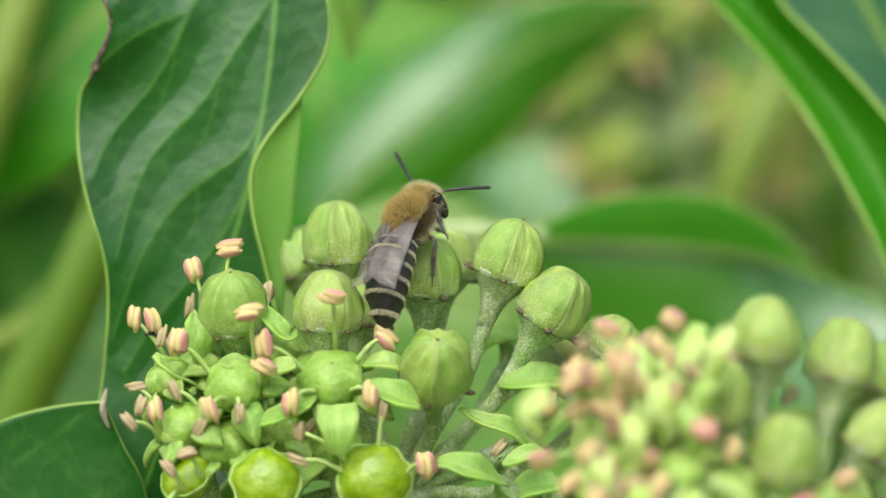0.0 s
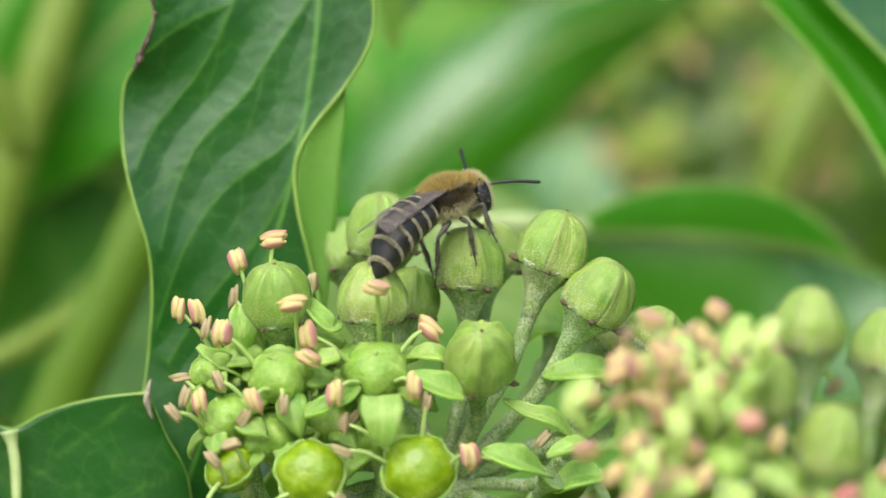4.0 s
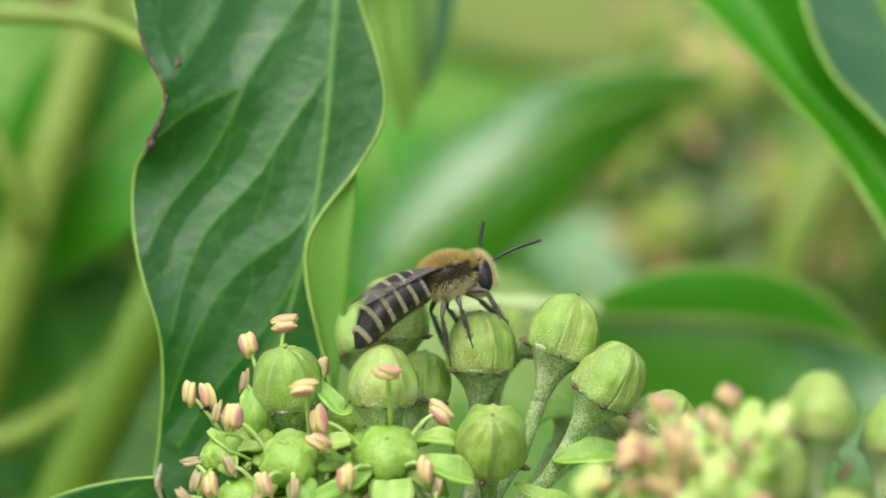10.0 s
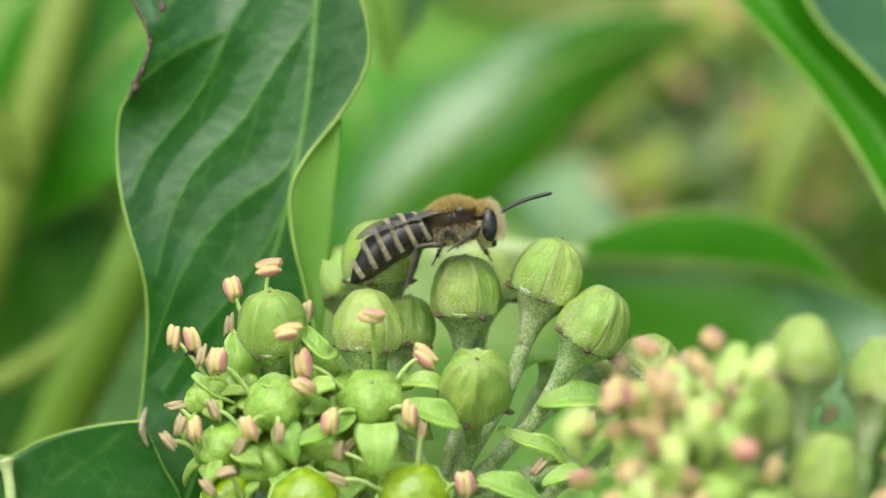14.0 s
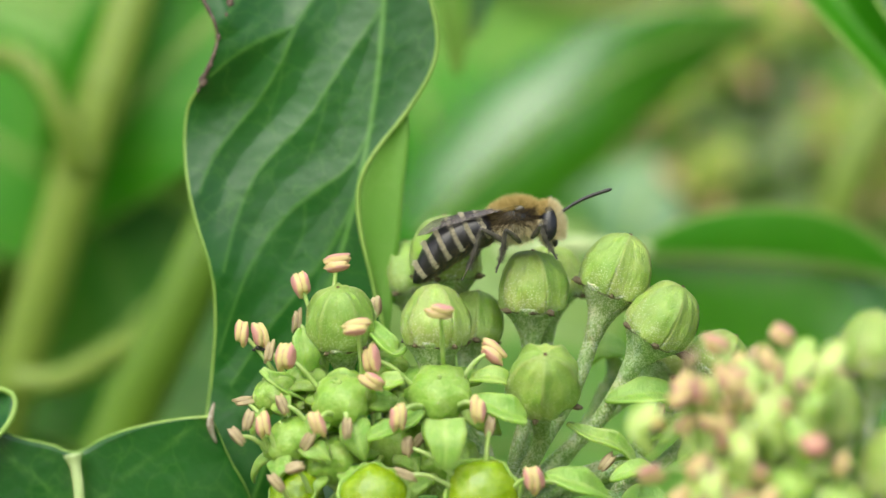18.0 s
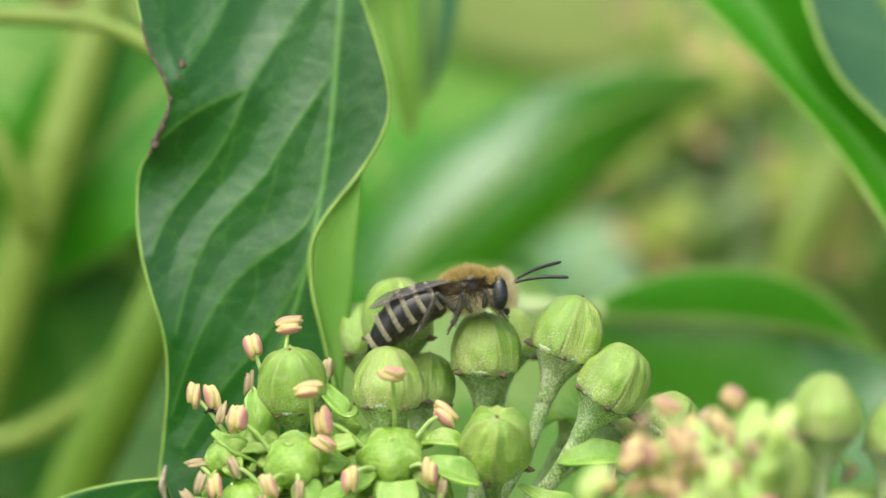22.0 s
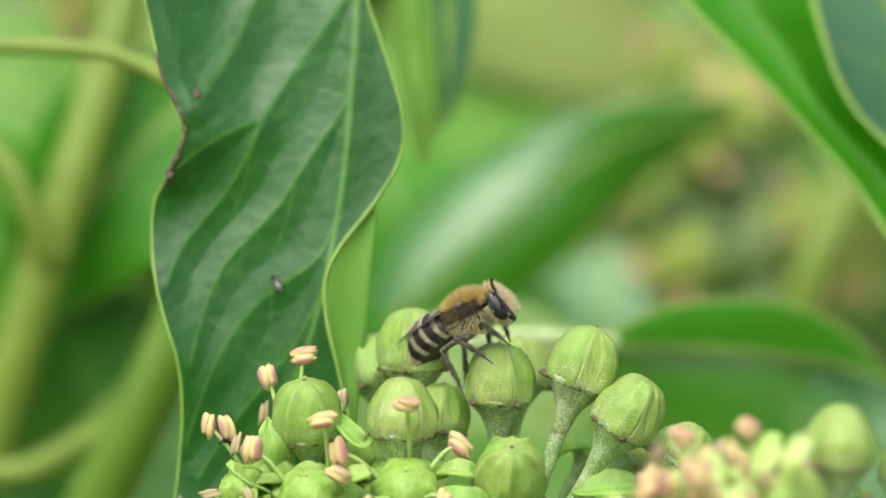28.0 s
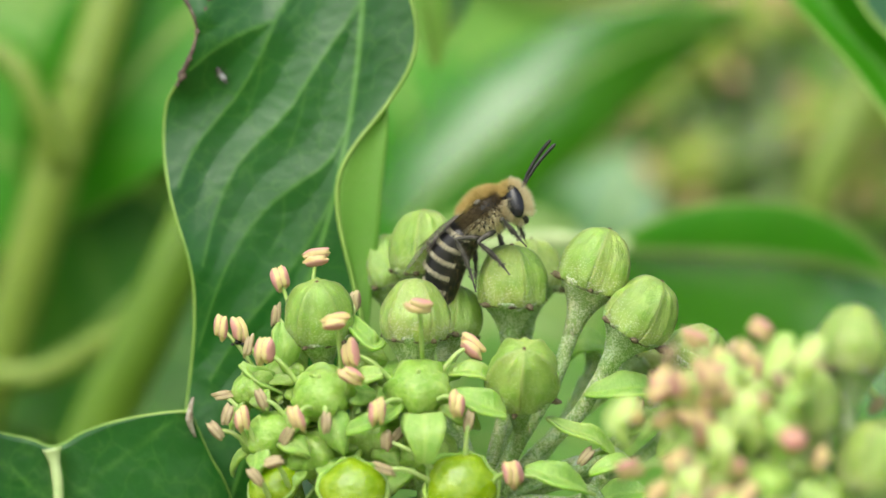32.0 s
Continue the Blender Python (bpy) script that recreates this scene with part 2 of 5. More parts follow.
def plain(name, lo, hi, scale, rough, relief=0.3, depth=0.0001, **kw):
    n = Nodes(name)
    c = n.ramp(n.noise(scale, 4.0), [(0.3, lo), (0.7, hi)])
    return n.finish(c, rough, n.bump(n.noise(scale * 4), relief, depth), **kw)


FILAMENT = plain("filament", (0.36, 0.52, 0.14), (0.50, 0.63, 0.26), 900.0, 0.5, sub=0.2)
SEPAL = plain("sepal_tooth", (0.07, 0.05, 0.03), (0.18, 0.15, 0.08), 2500.0, 0.8)
WITHERED = plain("withered_tip", (0.06, 0.04, 0.02), (0.24, 0.16, 0.08), 2200.0, 0.8)
VEIN_PALE = plain("pale_vein", (0.38, 0.52, 0.20), (0.55, 0.66, 0.34), 500.0, 0.45)
CHITIN = plain("bee_chitin", (0.010, 0.009, 0.011), (0.028, 0.024, 0.028), 1500.0, 0.32, 0.3, 0.00005)
LEG_SKIN = plain("bee_leg", (0.016, 0.014, 0.013), (0.15, 0.135, 0.115), 1800.0, 0.45, 0.5, 0.00005)
EYE_SKIN = plain("bee_eye", (0.006, 0.006, 0.009), (0.014, 0.014, 0.02), 6000.0, 0.22, 0.2, 0.00002)


def hair_material(name, lo, hi):
    n = Nodes(name)
    g = n.add("ShaderNodeNewGeometry").outputs["Random Per Island"]
    return n.finish(n.ramp(g, [(0.0, lo), (1.0, hi)]), 0.6, None, 0.45)


FUR_GOLD = hair_material("fur_golden", (0.40, 0.29, 0.07), (0.95, 0.79, 0.40))
FUR_DARK = hair_material("fur_brown", (0.06, 0.045, 0.03), (0.36, 0.27, 0.14))
FUR_CREAM = hair_material("fur_cream", (0.66, 0.54, 0.30), (0.94, 0.89, 0.70))
FUR_BAND = hair_material("fur_band", (0.50, 0.45, 0.34), (0.84, 0.79, 0.64))


def wing_material():
    n = Nodes("bee_wing")
    v = n.attr("vein")
    c = n.mix(v, (0.20, 0.165, 0.165), (0.03, 0.018, 0.012))
    a = n.math("ADD", n.math("MULTIPLY", v, 0.5), 0.34, True)
    return n.finish(c, 0.34, n.bump(n.noise(1500.0), 0.3, 0.00006), alpha=a, spec=0.9)


WING = wing_material()


# ---- mesh helpers ----
def make(name, verts, faces, mat, smooth=True, vein=None, bare=None):
    me = bpy.data.meshes.new(name)
    me.from_pydata([tuple(v) for v in verts], [], faces)
    if mat:
        me.materials.append(mat)
    if smooth:
        me.polygons.foreach_set("use_smooth", [True] * len(me.polygons))
    for key, values in (("vein", vein), ("bare", bare)):
        if values is not None:
            a = me.attributes.new(key, "FLOAT", "POINT")
            a.data.foreach_set("value", [float(x) for x in values])
    me.update()
    return me


def thing(name, loc, label, category, group="", kind=""):
    ob = new(name)
    ob.empty_display_size = 0.002
    ob.location = loc
    return tagged(ob, label, category, group, kind)


def part(name, me, parent, m=None, label=""):
    """One mesh object under a thing or a part; m is its pose in the parent's space."""
    ob = new(name, me)
    ob.parent = parent
    if m is not None:
        ob.matrix_basis = m
    return tagged(ob, label)


def grid_faces(rows, cols, loop=False):
    f = []
    for i in range(rows - 1):
        for j in range(cols if loop else cols - 1):
            k = (j + 1) % cols
            f.append((i * cols + j, i * cols + k, (i + 1) * cols + k, (i + 1) * cols + j))
    return f


def spline(points, s):
    """Catmull-Rom through points (Vectors or tuples), s from 0 to 1."""
    n = len(points) - 1
    x = min(max(s, 0.0), 1.0) * n
    i = min(int(x), n - 1)
    f = x - i
    p = [Vector(points[min(max(i + k, 0), n)]) for k in (-1, 0, 1, 2)]
    return 0.5 * (2 * p[1] + (p[2] - p[0]) * f + (2 * p[0] - 5 * p[1] + 4 * p[2] - p[3]) * f * f
                  + (3 * p[1] - p[0] - 3 * p[2] + p[3]) * f ** 3)


def interp(pairs, x):
    for (a, p), (b, q) in zip(pairs, pairs[1:]):
        if x <= b:
            return p + (q - p) * max(0.0, (x - a) / (b - a))
    return pairs[-1][1]


def tube(points, radii, steps=16, sides=10, origin=None):
    """Vertices and faces of a bent tapering stalk, closed at both ends."""
    o = Vector(origin) if origin is not None else Vector((0, 0, 0))
    verts, faces = [], []
    side = None
    for i in range(steps + 1):
        s = i / steps
        p = spline(points, s)
        t = (spline(points, min(1, s + 0.02)) - spline(points, max(0, s - 0.02))).normalized()
        if side is None:
            side = t.orthogonal().normalized()
        side = (side - t * side.dot(t)).normalized()
        up = t.cross(side)
        r = interp(radii, s) if isinstance(radii, list) else radii
        for j in range(sides):
            a = 2 * math.pi * j / sides
            verts.append(p + (side * math.cos(a) + up * math.sin(a)) * r - o)
    faces = grid_faces(steps + 1, sides, True)
    faces.append(tuple(range(sides))[::-1])
    faces.append(tuple(range(steps * sides, (steps + 1) * sides)))
    return verts, faces


def lathe(profile, sides=30, shape=None):
    verts = []
    for z, r in profile:
        for j in range(sides):
            a = 2 * math.pi * j / sides
            k = shape(a, z) if shape else 1.0
            verts.append(Vector((r * k * math.cos(a), r * k * math.sin(a), z)) * MM)
    faces = grid_faces(len(profile), sides, True)
    faces.append(tuple(range(sides))[::-1])
    faces.append(tuple(range((len(profile) - 1) * sides, len(profile) * sides)))
    return verts, faces


def ball(radii, center=(0, 0, 0), rings=14, sides=20, warp=None):
    """An ellipsoid in millimetres, with an optional warp of its unit points."""
    verts = []
    for i in range(rings + 1):
        th = math.pi * (i + 0.02) / (rings + 0.04)
        for j in range(sides):
            a = 2 * math.pi * j / sides
            p = Vector((math.sin(th) * math.cos(a), math.sin(th) * math.sin(a), math.cos(th)))
            k = warp(p) if warp else 1.0
            verts.append(Vector([p[q] * radii[q] * k + center[q] for q in range(3)]) * MM)
    faces = grid_faces(rings + 1, sides, True)
    faces.append(tuple(range(sides))[::-1])
    faces.append(tuple(range(rings * sides, (rings + 1) * sides)))
    return verts, [f[::-1] for f in faces]


def aim(p, z, spin=0.0):
    """A pose at p whose z axis points along z."""
    return Matrix.Translation(p) @ Vector(z).normalized().to_track_quat("Z", "Y").to_matrix().to_4x4() @ pose(0, 0, 0, 0, 0, spin)


def leaning(right, ahead):
    """The up direction, leaning by degrees to the right and towards the camera."""
    return Matrix.Rotation(radians(right), 3, "Y") @ Matrix.Rotation(radians(ahead), 3, "X") @ Vector((0, 0, 1))


# ---- ground and the far hedge ----
def ground():
    n = Nodes("ground_soil")
    c = n.ramp(n.noise(1.5, 6.0), [(0.3, (0.10, 0.14, 0.04)), (0.6, (0.17, 0.21, 0.07)), (0.8, (0.24, 0.21, 0.12))])
    mat = n.finish(c, 0.9, n.bump(n.noise(40.0, 4.0), 0.6, 0.02))
    rng = random.Random(2)
    verts, size = [], 41
    ring = [-2000, -400, -100, -40] + [-20 + i * 1.25 for i in range(33)] + [40, 100, 400, 2000]
    for y in ring:
        for x in ring:
            verts.append((x, y, rng.uniform(-0.03, 0.03) if abs(x) < 30 and abs(y) < 30 else 0))
    me = make("ground", verts, grid_faces(size, size), mat)
    tagged(new("ground", me), "rough grassy earth below the ivy hedge", "ground", kind="structure")


ground()


def leaf_points(length, width, nu=5, nv=7):
    """A small ivy leaf blade, along +y, in metres."""
    verts = []
    for i in range(nv):
        s = i / (nv - 1)
        w = width * (math.sin(math.pi * s ** 0.75) ** 0.8 + 0.03) * (1 - 0.25 * s)
        for j in range(nu):
            c = -1 + 2 * j / (nu - 1)
            verts.append(Vector((c * w / 2, s * length, 0.18 * width * c * c - 0.12 * length * s * s)))
    return verts, grid_faces(nv, nu)


def scattered_leaves(name, label, count, where, mat, seed, sizes):
    rng = random.Random(seed)
    verts, faces = [], []
    for _ in range(count):
        size = rng.uniform(*sizes)
        v, f = leaf_points(size, size * rng.uniform(0.5, 0.8))
        m = Matrix.Translation(where(rng)) @ Euler((rng.uniform(-1.2, 1.2), rng.uniform(-0.9, 0.9), rng.uniform(0, 6.28))).to_matrix().to_4x4()
        k = len(verts)
        verts += [m @ p for p in v]
        faces += [tuple(i + k for i in q) for q in f]
    return tagged(new(name, make(name, verts, faces, mat)), label, "foliage", kind="stuff")


def far_leaf_material():
    n = Nodes("far_leaves")
    g = n.add("ShaderNodeNewGeometry").outputs["Random Per Island"]
    c = n.ramp(g, [(0.0, (0.07, 0.20, 0.02)), (0.35, (0.16, 0.32, 0.045)), (0.6, (0.24, 0.40, 0.06)), (0.8, (0.31, 0.41, 0.10)), (1.0, (0.16, 0.28, 0.09))])
    c = n.mix(0.3, c, n.ramp(n.noise(60.0), [(0.3, (0.04, 0.12, 0.01)), (0.7, (0.3, 0.4, 0.1))]))
    return n.finish(c, 0.45, None, 0.3, (0.2, 0.4, 0.04))


FAR_LEAF = far_leaf_material()
scattered_leaves("ivy_foliage", "dense blurred ivy foliage filling the hedge", 2600,
                 lambda r: Vector((r.uniform(-0.30, 0.30), r.uniform(0.22, 0.50), 1.2 + r.uniform(-0.25, 0.14))),
                 FAR_LEAF, 5, (0.025, 0.06))
scattered_leaves("hedge_foliage", "thick green hedge of ivy leaves down to the earth", 7500,
                 lambda r: Vector((r.uniform(-2.5, 2.5), r.uniform(0.50, 0.95), r.uniform(0.02, 1.42))),
                 FAR_LEAF, 6, (0.07, 0.13))


# ---- ivy leaves ----
def leaf(mid, widths, mat, label, fold=0.15, facing=(0, -1, 0.15), wave=0.0, veins=4, name="ivy_leaf", rim=0.16, seed=1, bend=0.0, crease=1.7, turned=None, taper=1.0, stout=0.55):
    """An ivy leaf along a midrib: mid holds places from stalk to tip, widths the two half widths (mm) with their outline power."""
    wl, wr, power = widths
    nv, nu = 40, 25
    face = Vector(facing).normalized()
    base = mid[0]
    verts, vein = [], []
    edge_a, edge_b = [], []
    for i in range(nv):
        s = i / (nv - 1)
        p = spline(mid, s)
        t = (spline(mid, min(1, s + 0.03)) - spline(mid, max(0, s - 0.03))).normalized()
        here = face.lerp(Vector(turned), s).normalized() if turned else face
        side = t.cross(here).normalized()
        up = side.cross(t).normalized()
        prof = math.sin(math.pi * min(1.0, max(0.0, s)) ** power) ** 0.75
        for j in range(nu):
            c = -1 + 2 * j / (nu - 1)
            w = (wl if c < 0 else wr) * MM * max(prof, 0.015) * (1 + (taper - 1) * s)
            ripple = wave * MM * math.sin(9 * s + 2.2 * c + seed) * abs(c)
            q = p + side * c * w + up * (fold * abs(c) ** crease * w + bend * c * abs(c) * w + ripple)
            verts.append(q - base)
            rib = math.exp(-(c * w / (0.35 * MM)) ** 2)
            k = (s * veins + abs(c) * 0.9) % 1.0
            rib = max(rib, 0.7 * math.exp(-((min(k, 1 - k)) / 0.05) ** 2) * (1 - 0.5 * abs(c)))
            vein.append(rib)
            if j == 0:
                edge_a.append(q - base)
            if j == nu - 1:
                edge_b.append(q - base)
    th = thing(name, base, label, "leaf", "ivy leaves")
    blade = part("blade", make("blade", verts, grid_faces(nv, nu), mat, vein=vein), th)
    sol = blade.modifiers.new("thickness", "SOLIDIFY")
    sol.thickness, sol.offset = 0.28 * MM, 0
    for e in (edge_a, edge_b):
        part("margin", make("margin", *tube(e[::3] + [e[-1]], rim * MM, 36, 6), RIM), th, None, "pale thin leaf margin")
    ribs = [spline(mid, i / 12) - base + face * 0.1 * MM for i in range(13)]
    part("midrib", make("midrib", *tube(ribs, [(0, stout * MM), (1, 0.15 * MM)], 24, 8), RIM), th, None, "pale raised midrib")
    return th


def dist_to(p, a, b):
    ab = (b[0] - a[0], b[1] - a[1])
    k = ((p[0] - a[0]) * ab[0] + (p[1] - a[1]) * ab[1]) / (ab[0] ** 2 + ab[1] ** 2)
    k = min(1, max(0, k))
    return math.hypot(p[0] - a[0] - k * ab[0], p[1] - a[1] - k * ab[1]), k


def hanging_leaf():
    """The large wavy leaf that hangs behind the umbel, its margin rolled back on one side."""
    left = [(196, -230), (226, -144), (256, -15), (296, 78), (268, 165), (243, 215), (240, 305), (256, 400), (286, 500), (293, 590), (286, 690), (276, 780), (280, 900), (320, 1010)]
    right = [(600, -230), (620, -144), (668, 0), (685, 78), (675, 142), (632, 215), (573, 290), (546, 350), (549, 425), (571, 520), (590, 610), (585, 700), (560, 800), (500, 900), (400, 1010)]
    lines = [((606, -230), (600, -100), (592, 0), (584, 110), (572, 210), (556, 300), (532, 410), (490, 540), (424, 720), (330, 980)),
             ((588, 30), (530, 114), (490, 174), (460, 224), (410, 274), (370, 319), (346, 364), (322, 430), (306, 500)),
             ((580, -150), (500, -36), (460, 24), (435, 64), (410, 124), (370, 194), (320, 254), (284, 304), (264, 360)),
             ((430, 66), (372, 89), (322, 119), (282, 152)),
             ((470, -250), (408, -120), (380, -56), (345, 0), (310, 50)),
             ((572, 240), (530, 314), (470, 356), (415, 402), (365, 470), (330, 545), (300, 640)),
             ((546, 360), (500, 450), (450, 520), (385, 600), (320, 700)),
             ((512, 480), (470, 560), (425, 640), (360, 740)),
             ((350, 364), (300, 390), (262, 420)), ((490, 174), (480, 232), (455, 300)), ((410, 124), (405, 170), (385, 225)), ((450, 372), (448, 430), (425, 480))]
    ribs = [[spline([(*p, 0) for p in line], k / 14) for k in range(15)] for line in lines]
    order = [1.0] + [0.62] * 7 + [0.3] * 4
    line_x = {id(line): np.array([p.x for p in line]) for line in ribs}
    line_y = {id(line): np.array([p.y for p in line]) for line in ribs}
    nv, nu = 240, 120
    skin = []
    base = at(600, -230, 9)
    verts, vein, le, re = [], [], [], []
    for i in range(nv):
        s = i / (nv - 1)
        a, b = spline([(*p, 0) for p in left], s), spline([(*p, 0) for p in right], s)
        for j in range(nu):
            c = j / (nu - 1)
            g = a.lerp(b, c)
            v, near = 0.0, 1e9
            for line, weight in zip(ribs, order):
                flat = np.hypot(line_x[id(line)] - g.x, line_y[id(line)] - g.y)
                k = int(flat.argmin())
                d = min(dist_to(g, line[q], line[q + 1])[0] for q in (max(0, k - 1), min(k, 13)))
                wide = (5.0 if weight == 1.0 else 3.4) * (1 - 0.45 * k / 14)
                v = max(v, math.exp(-(d / wide) ** 2) * weight)
                if weight > 0.5:
                    near = min(near, d)
            puff = min(near, 64) / 64
            depth = 5.5 + (0.33 - 0.16 * min(1, max(0, (g.y - 250) / 250))) * math.sin(math.pi * puff / 2) + 0.5 * math.sin(2.1 * c * math.pi + 3 * s) * (0.3 + 0.5 * c) + 1.0 * math.sin(math.pi * c)
            depth += 0.000009 * max(0.0, 480 - g.y) ** 2 * (0.75 * min(1.0, max(0.0, (c - 0.08) / 0.5)) - 0.12)
            depth += 0.6 * math.sin(17 * s + 1) * (1 - c) ** 3
            p = at(g.x, g.y, depth) - base
            if i % 4 == 0 and j % 3 == 0:
                skin.append((g.x, g.y, depth))
            verts.append(p)
            vein.append(v)
            if j == 0:
                le.append(p)
            if j == nu - 1:
                re.append(p)
    th = thing("ivy_leaf", base, "large dark green glossy ivy leaf hanging with wavy pale margins", "leaf", "ivy leaves")
    blade = part("blade", make("blade", verts, grid_faces(nv, nu), LEAF_DEEP, vein=vein), th)
    sol = blade.modifiers.new("thickness", "SOLIDIFY")
    sol.thickness, sol.offset = 0.25 * MM, 0
    part("margin", make("margin", *tube(le[::6], 0.15 * MM, 80, 6), RIM), th, None, "pale scarred leaf margin")
    part("margin", make("margin", *tube([p + Vector((0, -0.10 * MM, 0)) for p in re[::6]], 0.17 * MM, 80, 6), RIM), th, None, "pale thin leaf margin")
    scarred = [p + Vector((0, -0.1 * MM, 0)) for p in le[int(0.13 * nv):int(0.335 * nv)]]
    part("scarred_margin", make("scarred_margin", *tube(scarred, [(0, 0.08 * MM), (0.3, 0.15 * MM), (0.5, 0.09 * MM), (0.8, 0.19 * MM), (1, 0.08 * MM)], 40, 7), SCAR), th, None, "brown scarred stretch of the margin")
    fv = []
    fold = [(632, 205), (634, 260), (627, 340), (620, 430), (610, 520), (600, 610), (592, 680)]
    for i in range(40):
        s = i / 39
        e = re[int((0.345 + 0.33 * s) * (nv - 1))]
        f = spline([(*p, 0) for p in fold], s)
        q = at(f.x, f.y, (e + base).y / MM + 0.5) - base
        for j in range(8):
            c = j / 7
            p = e.lerp(q, c)
            fv.append(p + Vector((0, math.sin(c * math.pi) * 0.3 * MM, 0)))
    fo = part("folded_margin", make("folded_margin", fv, grid_faces(40, 8), LEAF_UNDER, vein=[0] * len(fv)), th, None, "pale underside of the rolled leaf edge")
    sol = fo.modifiers.new("thickness", "SOLIDIFY")
    sol.thickness, sol.offset = 0.2 * MM, 0
    for u, v, r in ((270, 162, 0.30), (318, 22, 0.26), (284, 132, 0.16), (297, 84, 0.18), (312, 44, 0.12), (262, 178, 0.14)):
        d = min(skin, key=lambda q: (q[0] - u) ** 2 + (q[1] - v) ** 2)[2] - 0.16
        part("scar", make("scar", *ball((r, 0.12, r * 1.3), warp=lambda p: 1 + 0.3 * noise.noise(p * 2.5)), SCAR), th, Matrix.Translation(at(u, v, d) - base), "small brown scar")
    return skin


LEAF_SKIN = hanging_leaf()


def lower_leaf():
    """The leaf below it, with a sharp corner and a pale main vein."""
    top = [(-240, 700), (-170, 735), (-100, 775), (-55, 794), (0, 806), (45, 820), (95, 795), (150, 776), (220, 762), (283, 756)]
    low = [(-240, 1150), (-170, 1180), (-100, 1200), (-55, 1210), (0, 1210), (60, 1200), (140, 1190), (230, 1160), (340, 1080), (362, 990), (352, 900), (318, 835), (283, 756)]
    nv, nu = 60, 40
    base = at(60, 1200, 4)
    verts, vein, e = [], [], []
    lines = [((45, 815), (52, 900), (55, 1000), (60, 1200)), ((52, 930), (140, 860), (250, 775)), ((54, 1050), (180, 960), (330, 900)), ((52, 930), (-30, 860), (-110, 800))]
    for i in range(nv):
        s = i / (nv - 1)
        a, b = spline([(*p, 0) for p in top], s), spline([(*p, 0) for p in low], s)
        for j in range(nu):
            c = j / (nu - 1)
            g = a.lerp(b, c)
            v = 0.0
            for line in lines:
                for p, q in zip(line, line[1:]):
                    d, f = dist_to(g, p, q)
                    v = max(v, math.exp(-(d / (11.0 if line is lines[0] else 3.5)) ** 2) * (1.0 if line is lines[0] else 0.4))
            depth = 4.2 + 0.5 * c + 0.9 * math.cos((g.x - 50) / 75.0) + 1.5 * (1 - s)
            p = at(g.x, g.y, depth) - base
            verts.append(p)
            vein.append(v)
            if j == 0:
                e.append(p)
    low_edge = [verts[i * nu + nu - 1] for i in range(nv)]
    th = thing("ivy_leaf", base, "dark green ivy leaf with a pale main vein below the flowers", "leaf", "ivy leaves")
    blade = part("blade", make("blade", verts, grid_faces(nv, nu), LEAF_DEEP, vein=vein), th)
    sol = blade.modifiers.new("thickness", "SOLIDIFY")
    sol.thickness, sol.offset = 0.25 * MM, 0
    part("margin", make("margin", *tube(e[::3] + [e[-1]], 0.14 * MM, 60, 6), RIM), th, None, "pale thin leaf margin")
    part("margin", make("margin", *tube(low_edge[::3] + [low_edge[-1]], 0.14 * MM, 60, 6), RIM), th, None, "pale thin leaf margin")
    main = [at(u, v, 4.6) - base for u, v in ((40, 822), (50, 880), (53, 960), (56, 1080), (60, 1200))]
    part("main_vein", make("main_vein", *tube(main, [(0, 0.75 * MM), (0.12, 0.42 * MM), (0.5, 0.36 * MM), (1, 0.45 * MM)], 24, 10), VEIN_PALE), th, None, "broad pale main vein")
    tip = [at(290, 732, 3.6) - base, at(285, 752, 3.2) - base, at(284, 775, 3.2) - base, at(294, 802, 3.6) - base]
    part("tip", make("tip", *tube(tip, [(0, 0.10 * MM), (0.3, 0.20 * MM), (0.6, 0.30 * MM), (1, 0.08 * MM)], 14, 7), DRY), th, None, "withered grey-brown leaf tip")


lower_leaf()

def two_edge_leaf(left, right, depth, dip, mat, label, rim=0.22):
    """A leaf blade hung between its two margins, hollow across."""
    nv, nu = 60, 21
    base = at(*left[0], depth)
    verts, vein, le, re = [], [], [], []
    for i in range(nv):
        s = i / (nv - 1)
        a, b = spline([(*p, 0) for p in left], s), spline([(*p, 0) for p in right], s)
        for j in range(nu):
            c = j / (nu - 1)
            g = a.lerp(b, c)
            p = at(g.x, g.y, depth + dip * math.sin(math.pi * c) + 2.5 * (1 - c) - (g.y - 100) * 0.012) - base
            verts.append(p)
            vein.append(0.7 * math.exp(-((c - 0.45) / 0.03) ** 2))
            if j == 0:
                le.append(p)
            if j == nu - 1:
                re.append(p)
    th = thing("ivy_leaf", base, label, "leaf", "ivy leaves")
    blade = part("blade", make("blade", verts, grid_faces(nv, nu), mat, vein=vein), th)
    sol = blade.modifiers.new("thickness", "SOLIDIFY")
    sol.thickness, sol.offset = 0.25 * MM, 0
    for e in (le, re):
        part("margin", make("margin", *tube(e[::3] + [e[-1]], rim * MM, 40, 6), RIM), th, None, "pale thin leaf margin")
    return th


